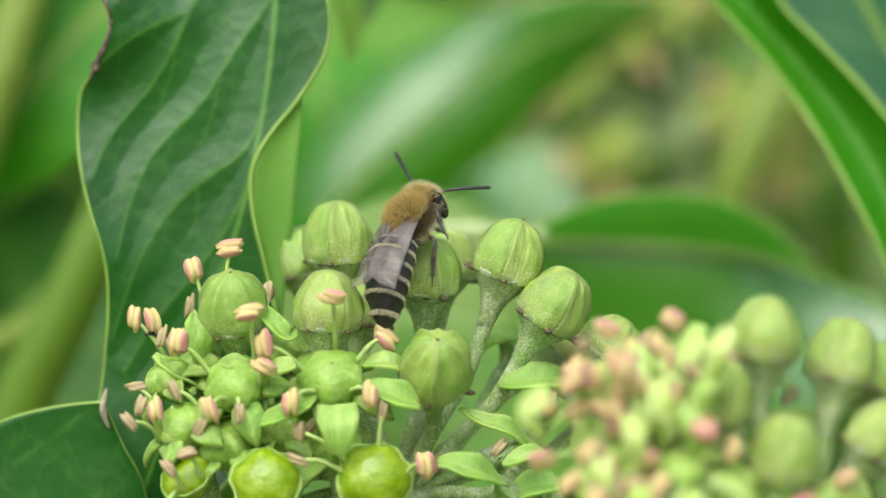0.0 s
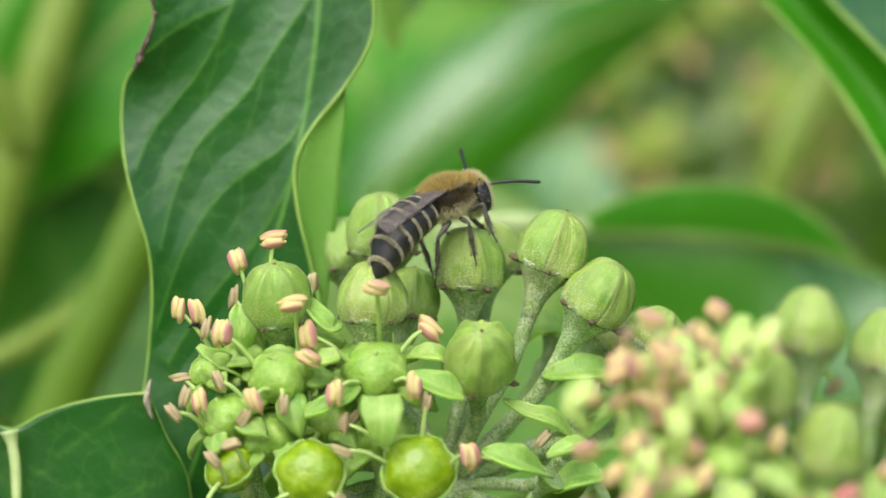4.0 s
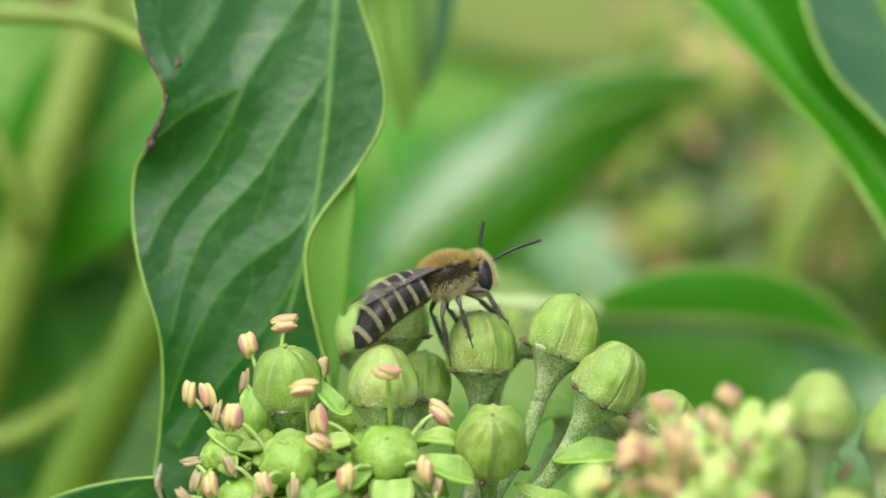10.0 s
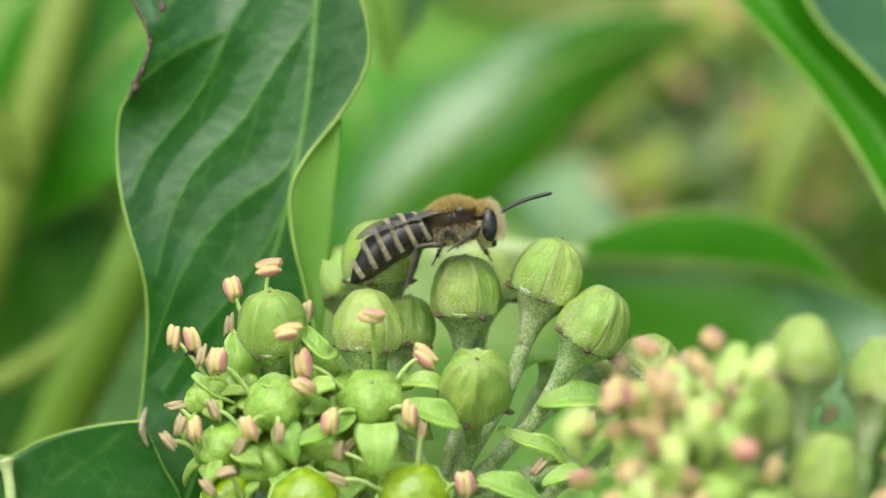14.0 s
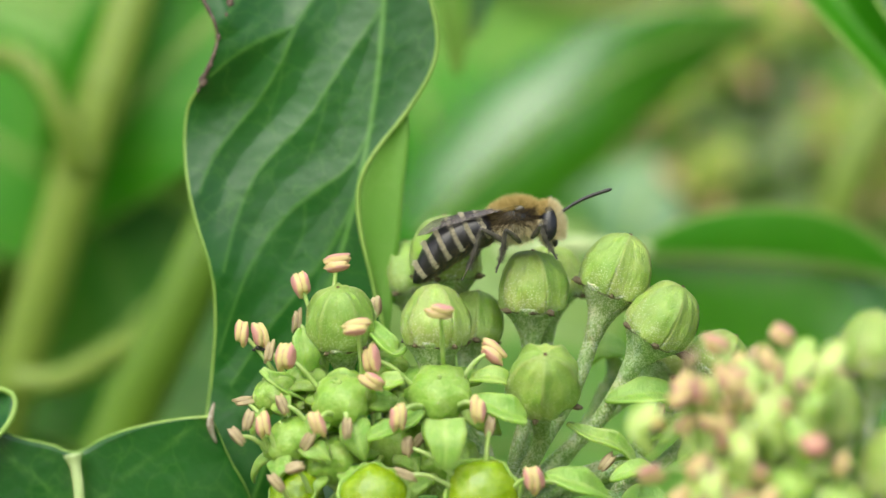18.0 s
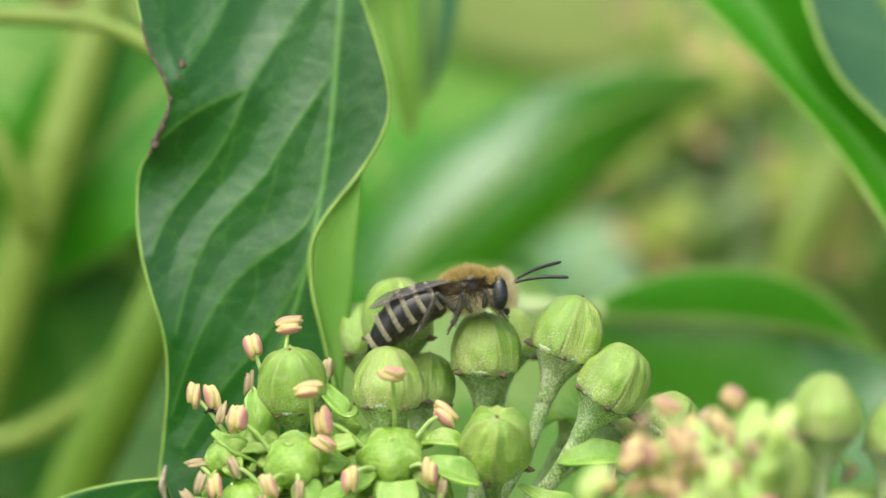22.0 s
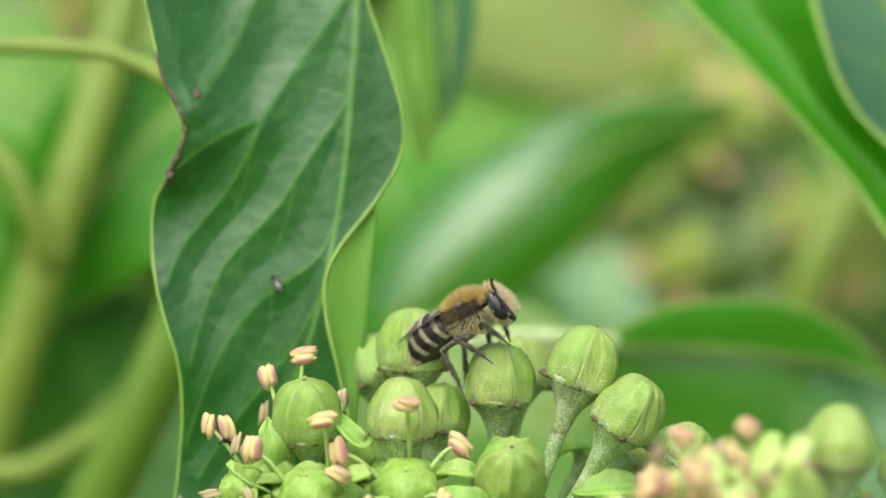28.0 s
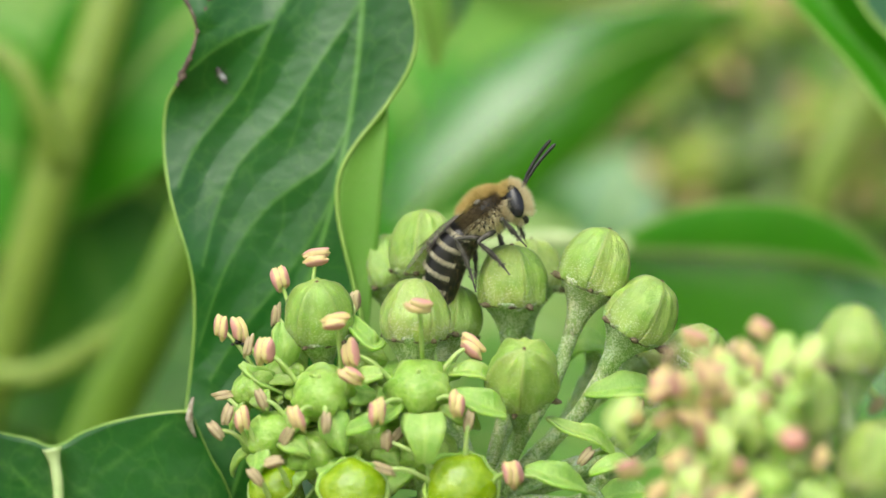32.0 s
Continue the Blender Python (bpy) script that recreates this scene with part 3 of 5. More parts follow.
def arched_leaf(upper, lower, depth, tilts, mat, label, rim=0.12, ribbed=True):
    """A leaf between two margins from stalk to tip, arched across: tilts are its upward slopes (degrees) at the upper and lower margin, first by the stalk, then by the tip."""
    nv, nu = 50, 31
    base = at(*upper[0], depth)
    verts, vein, edges = [], [], ([], [])
    for i in range(nv):
        s = i / (nv - 1)
        a, b = spline([(*p, 0) for p in upper], s), spline([(*p, 0) for p in lower], s)
        wide = (b - a).length * GRID / MM * (1 + depth / 500.0)
        turn = min(1.0, max(0.0, (s - 0.42) / 0.4))
        turn = turn * turn * (3 - 2 * turn)
        t0, t1 = tilts[0] + (tilts[2] - tilts[0]) * turn, tilts[1] + (tilts[3] - tilts[1]) * turn
        row, d = [], 0.0
        for j in range(nu):
            c = j / (nu - 1)
            d -= wide / nu * math.tan(radians(t0 + (t1 - t0) * c))
            row.append(d)
        for j in range(nu):
            c = j / (nu - 1)
            g = a.lerp(b, c)
            p = at(g.x, g.y, depth + row[j] - row[nu // 2]) - base
            verts.append(p)
            k = (s * 6 + abs(c - 0.5) * 1.6) % 1.0
            vein.append(max(ribbed * math.exp(-((c - 0.5) / 0.02) ** 2), 0.10 * math.exp(-((min(k, 1 - k)) / 0.05) ** 2)))
            if j in (0, nu - 1):
                edges[j > 0].append(p)
    th = thing("ivy_leaf", base, label, "leaf", "ivy leaves")
    blade = part("blade", make("blade", verts, grid_faces(nv, nu), mat, vein=vein), th)
    sol = blade.modifiers.new("thickness", "SOLIDIFY")
    sol.thickness, sol.offset = 0.28 * MM, 0
    for e in edges:
        part("margin", make("margin", *tube(e[::3] + [e[-1]], rim * MM, 36, 6), RIM), th, None, "pale thin leaf margin")
    if ribbed:
        ribs = [verts[i * nu + nu // 2] + Vector((0, -0.12 * MM, 0)) for i in range(0, nv, 4)]
        part("midrib", make("midrib", *tube(ribs, [(0, 0.35 * MM), (1, 0.12 * MM)], 24, 8), RIM), th, None, "pale raised midrib")
    return th


# leaves farther back in the hedge
arched_leaf([(622, 400), (655, 300), (720, 212), (810, 138), (920, 80), (1045, 44), (1165, 30), (1286, 40)],
            [(700, 480), (790, 436), (880, 385), (960, 318), (1040, 242), (1120, 172), (1200, 108), (1288, 45)],
            80, (52, -26, 2, -40), LEAF_GLOSS, "broad glossy ivy leaf reflecting the pale sky")
arched_leaf([(1035, 458), (1085, 428), (1150, 402), (1225, 388), (1300, 386), (1380, 400), (1460, 440), (1545, 522)],
            [(1035, 464), (1100, 467), (1170, 468), (1245, 470), (1320, 475), (1395, 485), (1470, 500), (1548, 528)],
            46, (4, -18, 0, -18), LEAF_BRIGHT, "green ivy leaf folded along its pale midrib", rim=0.2, ribbed=False)
arched_leaf([(1000, 470), (1120, 476), (1250, 484), (1380, 496), (1500, 520), (1640, 570), (1760, 640)],
            [(1040, 520), (1090, 600), (1170, 680), (1290, 750), (1440, 780), (1600, 760), (1765, 650)],
            48, (2, -12, 34, 4), LEAF_GLOSS, "broad green ivy leaf hanging below a folded one", rim=0.25, ribbed=False)
leaf([at(960, 650, 108), at(1000, 520, 106), at(1040, 410, 106), at(1074, 292, 108)], (14.0, 8.5, 0.72), LEAF_BLUE,
     "pale blue-green ivy leaf behind the buds", fold=-0.15, facing=(0.0, -0.6, 0.8), seed=4, taper=0.6)
two_edge_leaf([(1090, -300), (1180, -146), (1270, -56), (1338, 15), (1405, 92), (1472, 168), (1560, 300), (1655, 479), (1720, 640)],
              [(1385, -300), (1411, -146), (1424, -92), (1450, -12), (1490, 58), (1553, 122), (1655, 232), (1712, 340), (1724, 640)],
              26, 2.4, LEAF_BRIGHT, "green ivy leaf with a curling pale margin")
leaf([at(1480, -300, 42), at(1560, -100, 40), at(1650, 90, 40), at(1760, 260, 42)], (5.0, 7.0, 0.7), LEAF_TEAL,
     "blue-green ivy leaf under another leaf", fold=0.2, facing=(-0.1, -0.9, 0.4), seed=6)
leaf([at(690, -260, 38), at(700, -80, 38), at(712, 40, 38), at(722, 150, 39)], (1.6, 1.4, 0.6), LEAF_PALE,
     "narrow pale ivy leaf hanging down", fold=0.4, seed=7)
leaf([at(760, -320, 45), at(765, -140, 45), at(762, -20, 45), at(745, 90, 46)], (2.2, 2.6, 0.6), LEAF_TEAL,
     "narrow bluish ivy leaf hanging down", fold=0.4, seed=8)
leaf([at(330, 20, 66), at(220, 120, 64), at(110, 260, 64), at(20, 420, 68)], (8, 8, 0.7), LEAF_BRIGHT,
     "green ivy leaf behind the stems", fold=0.15, facing=(0.1, -0.9, 0.3), seed=9)
leaf([at(-260, 150, 85), at(-120, 250, 82), at(40, 350, 82), at(220, 400, 86)], (9, 9, 0.7), LEAF_BRIGHT,
     "green ivy leaf deep in the hedge", fold=0.15, facing=(0.1, -0.95, 0.1), seed=10)
leaf([at(300, 430, 70), at(200, 540, 68), at(80, 640, 68), at(-90, 720, 72)], (12.0, 9.0, 0.7), LEAF_MID,
     "dark green ivy leaf in the shade of the shoots", fold=0.2, facing=(0.1, -0.95, 0.2), seed=11)
leaf([at(310, 380, 84), at(275, 540, 82), at(240, 680, 82), at(190, 840, 84)], (7.5, 7.5, 0.6), LEAF_MID,
     "shaded green ivy leaf between a stem and a hanging leaf", fold=0.1, facing=(0.1, -1, 0.05), seed=30)
leaf([at(-160, -30, 95), at(-40, 10, 93), at(80, 50, 93), at(200, 90, 95)], (6.5, 6.5, 0.7), LEAF_PALE,
     "pale ivy leaf between the stems", fold=0.1, facing=(0.1, -0.9, 0.3), seed=31)
leaf([at(-60, 900, 75), at(60, 800, 72), at(200, 720, 72), at(330, 640, 74)], (9, 9, 0.7), LEAF_MID,
     "dull ivy leaf low in the hedge", fold=0.2, facing=(0.1, -0.95, 0.2), seed=12)
leaf([at(700, 640, 60), at(820, 560, 58), at(960, 580, 58), at(1120, 660, 60)], (8, 9, 0.7), LEAF_WAN,
     "light green ivy leaf behind the flower stalks", fold=0.15, facing=(0, -0.85, 0.5), seed=13)
leaf([at(560, 900, 50), at(760, 820, 48), at(960, 800, 48), at(1180, 860, 50)], (9, 9, 0.7), LEAF_PALE,
     "ivy leaf below the flower stalks", fold=0.15, facing=(0, -0.85, 0.5), seed=14)
leaf([at(1000, 740, 55), at(1200, 680, 52), at(1420, 660, 52), at(1700, 720, 55)], (9, 10, 0.7), LEAF_PALE,
     "ivy leaf behind the blurred flowers", fold=0.15, facing=(0, -0.9, 0.4), seed=15)


leaf([at(760, -200, 145), at(920, -110, 142), at(1080, -50, 142), at(1260, 0, 146)], (10, 10, 0.7), LEAF_STRAW,
     "yellowish ivy leaf far back", fold=0.15, facing=(0, -0.7, 0.7), seed=16)
leaf([at(1380, -280, 160), at(1240, -190, 156), at(1080, -140, 156), at(900, -110, 160)], (9, 9, 0.7), LEAF_MID,
     "ivy leaf high in the hedge", fold=0.15, facing=(0, -0.7, 0.7), seed=17)


leaf([at(640, 130, 104), at(670, 230, 100), at(720, 340, 100), at(790, 470, 104)], (8, 8, 0.7), LEAF_BRIGHT,
     "green ivy leaf behind the hanging leaf", fold=0.1, facing=(0.0, -0.66, 0.75), seed=18)
leaf([at(640, 60, 142), at(800, 0, 140), at(1000, -20, 140), at(1200, 0, 144)], (12, 12, 0.7), LEAF_PALE,
     "light green ivy leaf far back", fold=0.1, facing=(0, -0.75, 0.66), seed=19)


leaf([at(1060, 130, 150), at(1240, 200, 146), at(1420, 250, 146), at(1640, 280, 150)], (16, 16, 0.7), LEAF_FRESH,
     "light ivy leaf far behind the faded flowers", fold=0.1, facing=(0, -0.75, 0.66), seed=20)
leaf([at(1100, 420, 155), at(1280, 360, 150), at(1460, 330, 150), at(1700, 340, 155)], (14, 14, 0.7), LEAF_FRESH,
     "ivy leaf far behind the faded flowers", fold=0.1, facing=(0, -0.75, 0.66), seed=22)
leaf([at(1060, -60, 150), at(1260, 0, 146), at(1440, 60, 146), at(1640, 60, 150)], (14, 14, 0.7), LEAF_FRESH,
     "yellowish ivy leaf far behind the flowers", fold=0.1, facing=(0, -0.75, 0.66), seed=23)


leaf([at(960, 360, 132), at(1060, 250, 128), at(1160, 160, 128), at(1300, 60, 132)], (11, 11, 0.7), LEAF_FRESH,
     "pale ivy leaf beside the faded flowers", fold=0.1, facing=(0, -0.66, 0.75), seed=24)
leaf([at(1180, 430, 138), at(1300, 380, 134), at(1440, 340, 134), at(1600, 330, 138)], (12, 12, 0.7), LEAF_PALE,
     "pale ivy leaf below the faded flowers", fold=0.1, facing=(0, -0.66, 0.75), seed=25)


leaf([at(650, 20, 148), at(780, 80, 144), at(910, 120, 144), at(1060, 110, 148)], (13, 13, 0.7), LEAF_PALE,
     "pale green ivy leaf behind a glossy one", fold=0.1, facing=(0, -0.66, 0.75), seed=26)
LEAF_RUST = leaf_material("ivy_leaf_withered", (0.34, 0.17, 0.06), (0.48, 0.28, 0.12), (0.5, 0.36, 0.18), 0.6, 0.3, (0.5, 0.3, 0.1))
leaf([at(-170, -90, 112), at(-90, -50, 110), at(-10, -30, 110), at(90, -35, 112)], (3.0, 3.0, 0.7), LEAF_RUST,
     "withered orange-brown ivy leaf in the hedge", fold=0.2, facing=(0, -0.7, 0.7), seed=27)
leaf([at(560, 760, 40), at(640, 640, 38), at(730, 520, 38), at(830, 400, 42)], (6.0, 6.5, 0.65), LEAF_WAN,
     "light green ivy leaf standing behind the buds", fold=0.15, facing=(0.1, -0.8, 0.6), seed=28)
leaf([at(590, 580, 92), at(700, 490, 90), at(820, 430, 90), at(970, 400, 92)], (8.0, 8.0, 0.65), LEAF_BRIGHT,
     "bright green ivy leaf behind the bee", fold=0.1, facing=(0.0, -0.75, 0.66), seed=29)
two_edge_leaf([(-280, 680), (-270, 740), (-260, 800), (-240, 860)], [(-120, 700), (-66, 718), (-74, 768), (-140, 835)], 12, 1.5, LEAF_DEEP, "curled lobe of a dark ivy leaf")


# ---- ivy stems ----
def stem(points, r0, r1, label, name="ivy_shoot", mat=STEM):
    base = points[0]
    th = thing(name, base, label, "stem", "ivy stems")
    v, f = tube([p - base for p in points], [(0, r0 * MM), (1, r1 * MM)], 30, 14)
    part("stalk", make("stalk", v, f, mat), th)
    for s in (0.62,):
        r = (r0 + (r1 - r0) * s) * 1.07
        way = spline(points, s + 0.02) - spline(points, s - 0.02)
        part("node", make("node", *ball((r, r, r * 0.7), rings=10, sides=18, warp=lambda p: 1 + 0.07 * noise.noise(p * 2.5)), mat), th, aim(spline(points, s) - base, way), "slightly swollen node")
    return th


main_stem = stem([at(-190, 1250, 66), at(-120, 880, 64), at(-45, 640, 62), at(50, 320, 60), at(120, 110, 60), at(190, -150, 62), at(240, -420, 66)], 2.2, 1.9, "thick yellow-green ivy stem")
part("node", make("node", *ball((2.3, 2.3, 2.0), warp=lambda p: 1 + 0.08 * noise.noise(p * 2))[:2], STEM), main_stem, Matrix.Translation(at(55, 300, 60) - at(-190, 1250, 66)), "swollen node")
stem([at(50, 315, 58), at(28, 245, 57), at(-8, 165, 57), at(-60, 118, 58), at(-130, 130, 60), at(-230, 240, 66)], 1.0, 0.9, "curved yellow-green leaf stalk", "leaf_stalk")
# this stem's shade behind the leaf is painted into its material
stem([at(-20, 1200, 52), at(110, 820, 50), at(205, 620, 48), at(290, 430, 47), at(380, 220, 48), at(440, -80, 52)], 2.5, 2.0, "thick green ivy stem behind a leaf", mat=STEM_SHADED)
stem([at(-60, 690, 58), at(20, 690, 57), at(110, 645, 56), at(240, 565, 54)], 1.05, 0.95, "thin side shoot of the ivy", "side_shoot")
stem([at(-240, -66, 34), at(-30, -64, 33), at(110, -58, 32), at(190, -42, 31), at(262, -8, 29), at(330, 40, 26)], 0.75, 0.6, "pale leaf stalk reaching behind a leaf", "leaf_stalk")
stem([at(1330, 640, 88), at(1390, 400, 86), at(1440, 270, 86), at(1500, 150, 88), at(1540, -20, 95)], 2.0, 1.8, "yellow-green flower stalk in the hedge")
stem([at(790, 462, 36), at(880, 452, 36), at(960, 453, 36), at(1060, 464, 38)], 0.6, 0.65, "pale leaf stalk behind the buds", "leaf_stalk", VEIN_PALE)


# ---- ivy flowers ----
def petal_mesh(height=1.0, seed=0, slim=0.0):
    """One of the five petals that close a bud; its ridged seams and keel stand proud."""
    prof = [(-0.22, 2.30), (0.0, 2.44), (0.35, 2.54), (0.8, 2.57), (1.25, 2.51), (1.7, 2.36), (2.1, 2.13), (2.45, 1.90), (2.74, 1.62), (2.94, 1.30), (3.06, 0.95), (3.13, 0.60), (3.18, 0.28), (3.22, 0.05)]
    verts, vein, bare = [], [], []
    cols = 15
    for z, r in prof:
        r *= (1 - slim * max(0.0, min(1.0, (z - 1.0) / 1.8))) * (1 - 0.7 * slim * max(0.0, 1 - max(0.0, z) / 1.1))
        for j in range(cols):
            f = -1 + 2 * j / (cols - 1)
            a = f * radians(35.98)
            up = min(1.0, 0.25 + z / 2.4)
            k = 1 - (0.13 + 0.15 * max(0.0, z - 1.8)) * (1 - f * f) * up + 0.035 * math.exp(-((abs(f) - 1) / 0.09) ** 2) * up + (0.012 + 0.10 * max(0.0, z - 1.8)) * math.exp(-(f / 0.22) ** 2) * up
            k += 0.004 * math.cos(f * math.pi * 3 + seed) * up * (1 - f * f)
            rough = Vector((f * 1.2, z * 0.9, seed * 5.3))
            k += 0.12 * noise.noise(rough) * (1 - abs(f) ** 4) + 0.022 * noise.noise(rough * 3.2) * (1 - abs(f) ** 6)
            verts.append(Vector((r * k * math.cos(a), r * k * math.sin(a), z * height)) * MM)
            vein.append(max(0.5 * math.exp(-((abs(f) - 1) / 0.07) ** 2), 0.18 * math.exp(-(f / 0.09) ** 2)) * min(1, max(0, z) / 2.0))
            bare.append(min(0.62, max(0.0, z / 3.0)))
    n = len(verts)
    inner = [v * 0.9 for v in verts]
    faces = grid_faces(len(prof), cols)
    faces += [tuple(i + n for i in q[::-1]) for q in faces]
    last = len(prof) - 1
    for i in range(last):
        a, b = i * cols, (i + 1) * cols
        faces.append((a, b, b + n, a + n))
        a, b = i * cols + cols - 1, (i + 1) * cols + cols - 1
        faces.append((b, a, a + n, b + n))
    return make("petal", verts + inner, faces, BUD_SKIN, vein=vein * 2, bare=bare * 2)


BUD_PETALS = [petal_mesh(1.10, k) for k in range(5)]
BUD_PETALS_PEAR = [petal_mesh(1.26, k + 13, 0.15) for k in range(5)]
BUD_PETALS_TALL = [petal_mesh(1.24, k + 7) for k in range(5)]
CUP = make("cup", *lathe([(-4.2, 0.50), (-3.6, 0.64), (-2.7, 0.76), (-1.9, 1.06), (-1.3, 1.42), (-0.75, 1.86), (-0.35, 2.20), (-0.12, 2.30), (0.0, 2.32), (0.04, 2.15), (0.04, 1.2), (0.02, 0.1)], 44,
                         lambda a, z: 1 + 0.025 * math.cos(5 * a) + 0.015 * math.sin(11 * a + 3 * z) + 0.01 * math.sin(23 * a - 5 * z)), CUP_SKIN)
RIM_LINE = make("rim", *lathe([(-0.50, 1.98), (-0.42, 2.17), (-0.32, 2.25), (-0.22, 2.27), (-0.10, 2.2)], 50,
                              lambda a, z: 1 + 0.02 * math.sin(13 * a) + 0.015 * math.sin(29 * a + 1)), CUP_SKIN)
def ragged_rim():
    n = Nodes("bud_rim")
    c = n.ramp(n.noise(1400.0, 4.0), [(0.38, (0.08, 0.055, 0.03)), (0.52, (0.22, 0.27, 0.12)), (0.7, (0.42, 0.48, 0.32))])
    dust = n.math("LESS_THAN", n.voronoi(8000.0), 0.3)
    return n.finish(n.mix(n.math("MULTIPLY", dust, 0.35), c, (0.60, 0.64, 0.48)), 0.75, n.bump(n.noise(3000.0, 3.0), 0.6, 0.0002))


RIM_LINE.materials[0] = ragged_rim()
TEETH = [make("sepal", *ball((0.16 + 0.05 * k, 0.22 + 0.13 * k, 0.15 + 0.03 * k), rings=7, sides=10, warp=lambda p: 1 + 0.45 * noise.noise(p * 3 + Vector((k, 0, 0)))), SEPAL) for k in range(4)]
TIP = make("tip", *ball((0.14, 0.14, 0.10), rings=6, sides=8, warp=lambda p: 1 + 0.3 * noise.noise(p * 3)), WITHERED)


def pedicel(parent, base, start, axis, root, r=0.70):
    """The flower's stalk, from its cup down to the head of the umbel."""
    reach = (root - start).length
    pts = [start, start - axis * reach * 0.30, root.lerp(start, 0.35) - axis * 0.0, root]
    v, f = tube([p - base for p in pts], [(0, r * 1.03 * MM), (0.5, r * 0.9 * MM), (1, r * 0.85 * MM)], 18, 12)
    part("pedicel", make("pedicel", v, f, CUP_SKIN), parent, None, "grey-green stalk with pale scale hairs")


def bud(u, v, d, right, ahead, root, size=1.0, tall=False, spin=0.0, label="", group="buds of the umbel", pear=False):
    axis = leaning(right, ahead)
    odd = random.Random(int(u * 7 + v))
    m = aim(at(u, v, d) - axis * (2.05 if tall else 1.85) * MM * size, axis, spin) @ Matrix.Diagonal((size * odd.uniform(0.95, 1.04), size * odd.uniform(0.95, 1.04), size * odd.uniform(0.95, 1.05), 1))
    base = root.copy()
    th = thing("flower_bud", base, label or "plump green ivy flower bud on a scaly stalk", "flower bud", group)
    local = Matrix.Translation(-base) @ m
    seat = local @ Matrix.Diagonal((0.89, 0.89, 1, 1)) if pear else local
    part("cup", CUP, th, seat, "grey-green cup with pale scale hairs")
    part("rim", RIM_LINE, th, seat, "dusty grey-green rim")
    for k in range(5):
        part("petal", (BUD_PETALS_PEAR if pear else BUD_PETALS_TALL if tall else BUD_PETALS)[(k * 2 + int(spin)) % 5], th, local @ pose(0, 0, 0, 0, 0, 72 * k))
        part("sepal", TEETH[(k + int(spin)) % 4], th, seat @ pose(0, 0, 0, 0, 0, 72 * k + 36 + 9 * math.sin(spin + k)) @ pose(2.42 * MM, 0, -0.26 * MM, 0, 10 * k, 25 * k), "tiny brown sepal tooth")
    part("tip", TIP, th, local @ pose(0, 0, (3.20 * (1.24 if tall else 1.10)) * MM), "withered brown tip")
    pedicel(th, base, m @ Vector((0, 0, -3.5 * MM)), axis, root, 0.57 * size)
    return th


def open_petal_mesh(mat, seed=0):
    """A narrow thick petal bent back from the disc, along +x."""
    verts, vein = [], []
    nv, nu = 12, 9
    for i in range(nv):
        s = i / (nv - 1)
        w = 1.18 * math.sin(math.pi * (0.24 + 0.75 * s)) ** 0.85
        for j in range(nu):
            c = -1 + 2 * j / (nu - 1)
            bend = (0.72 + 0.20 * (seed % 3)) * s + 0.35 * max(0.0, s - 0.7)
            x, z = 3.8 * math.sin(bend) / 1.35, -3.8 * (1 - math.cos(bend)) / 1.35
            cup = 0.35 * (1 - c * c) + 0.30 * noise.noise(Vector((s * 2.5, c * 1.5, seed * 3.1))) + 0.12 * abs(c) * math.sin(9 * s + seed)
            verts.append(Vector((x + cup * math.sin(bend) * 0.6, c * w + 0.25 * s * math.sin(seed * 2.0 + 2 * s), z + cup * math.cos(bend) * 0.6)) * MM)
            vein.append(0.8 * math.exp(-(c / 0.12) ** 2) + 0.3 * max(0, abs(c) - 0.9) / 0.1)
    n = len(verts)
    low = [v - Vector((0.05, 0, 0.28)) * MM for v in verts]
    faces = grid_faces(nv, nu)
    faces += [tuple(i + n for i in q[::-1]) for q in faces]
    rim = [j for j in range(nu)] + [i * nu + nu - 1 for i in range(1, nv)] + [(nv - 1) * nu + j for j in range(nu - 2, -1, -1)] + [i * nu for i in range(nv - 2, 0, -1)]
    for a, b in zip(rim, rim[1:] + rim[:1]):
        faces.append((b, a, a + n, b + n))
    return make("petal", verts + low, faces, mat, vein=vein * 2, bare=[0.4] * (2 * n))


LIGHT_PETALS = [open_petal_mesh(LIGHT_PETAL, k) for k in range(6)]
OPEN_PETALS, OLD_PETAL = [open_petal_mesh(PETAL_SKIN, k) for k in range(6)], open_petal_mesh(FADED_PETAL)
def disc_shape(a, z):
    return 1 + 0.075 * math.cos(5 * a) + 0.045 * math.cos(10 * a + 1) + 0.02 * math.sin(17 * a) + 0.11 * noise.noise(Vector((math.cos(a) * 1.6, math.sin(a) * 1.6, z * 1.6))) + 0.11 * noise.noise(Vector((math.cos(a) * 5, math.sin(a) * 5, z * 2.5)))


def smooth_disc(a, z):
    return 1 + 0.045 * math.cos(5 * a) + 0.015 * math.cos(10 * a) + 0.07 * noise.noise(Vector((math.cos(a) * 1.8, math.sin(a) * 1.8, z * 1.8)))


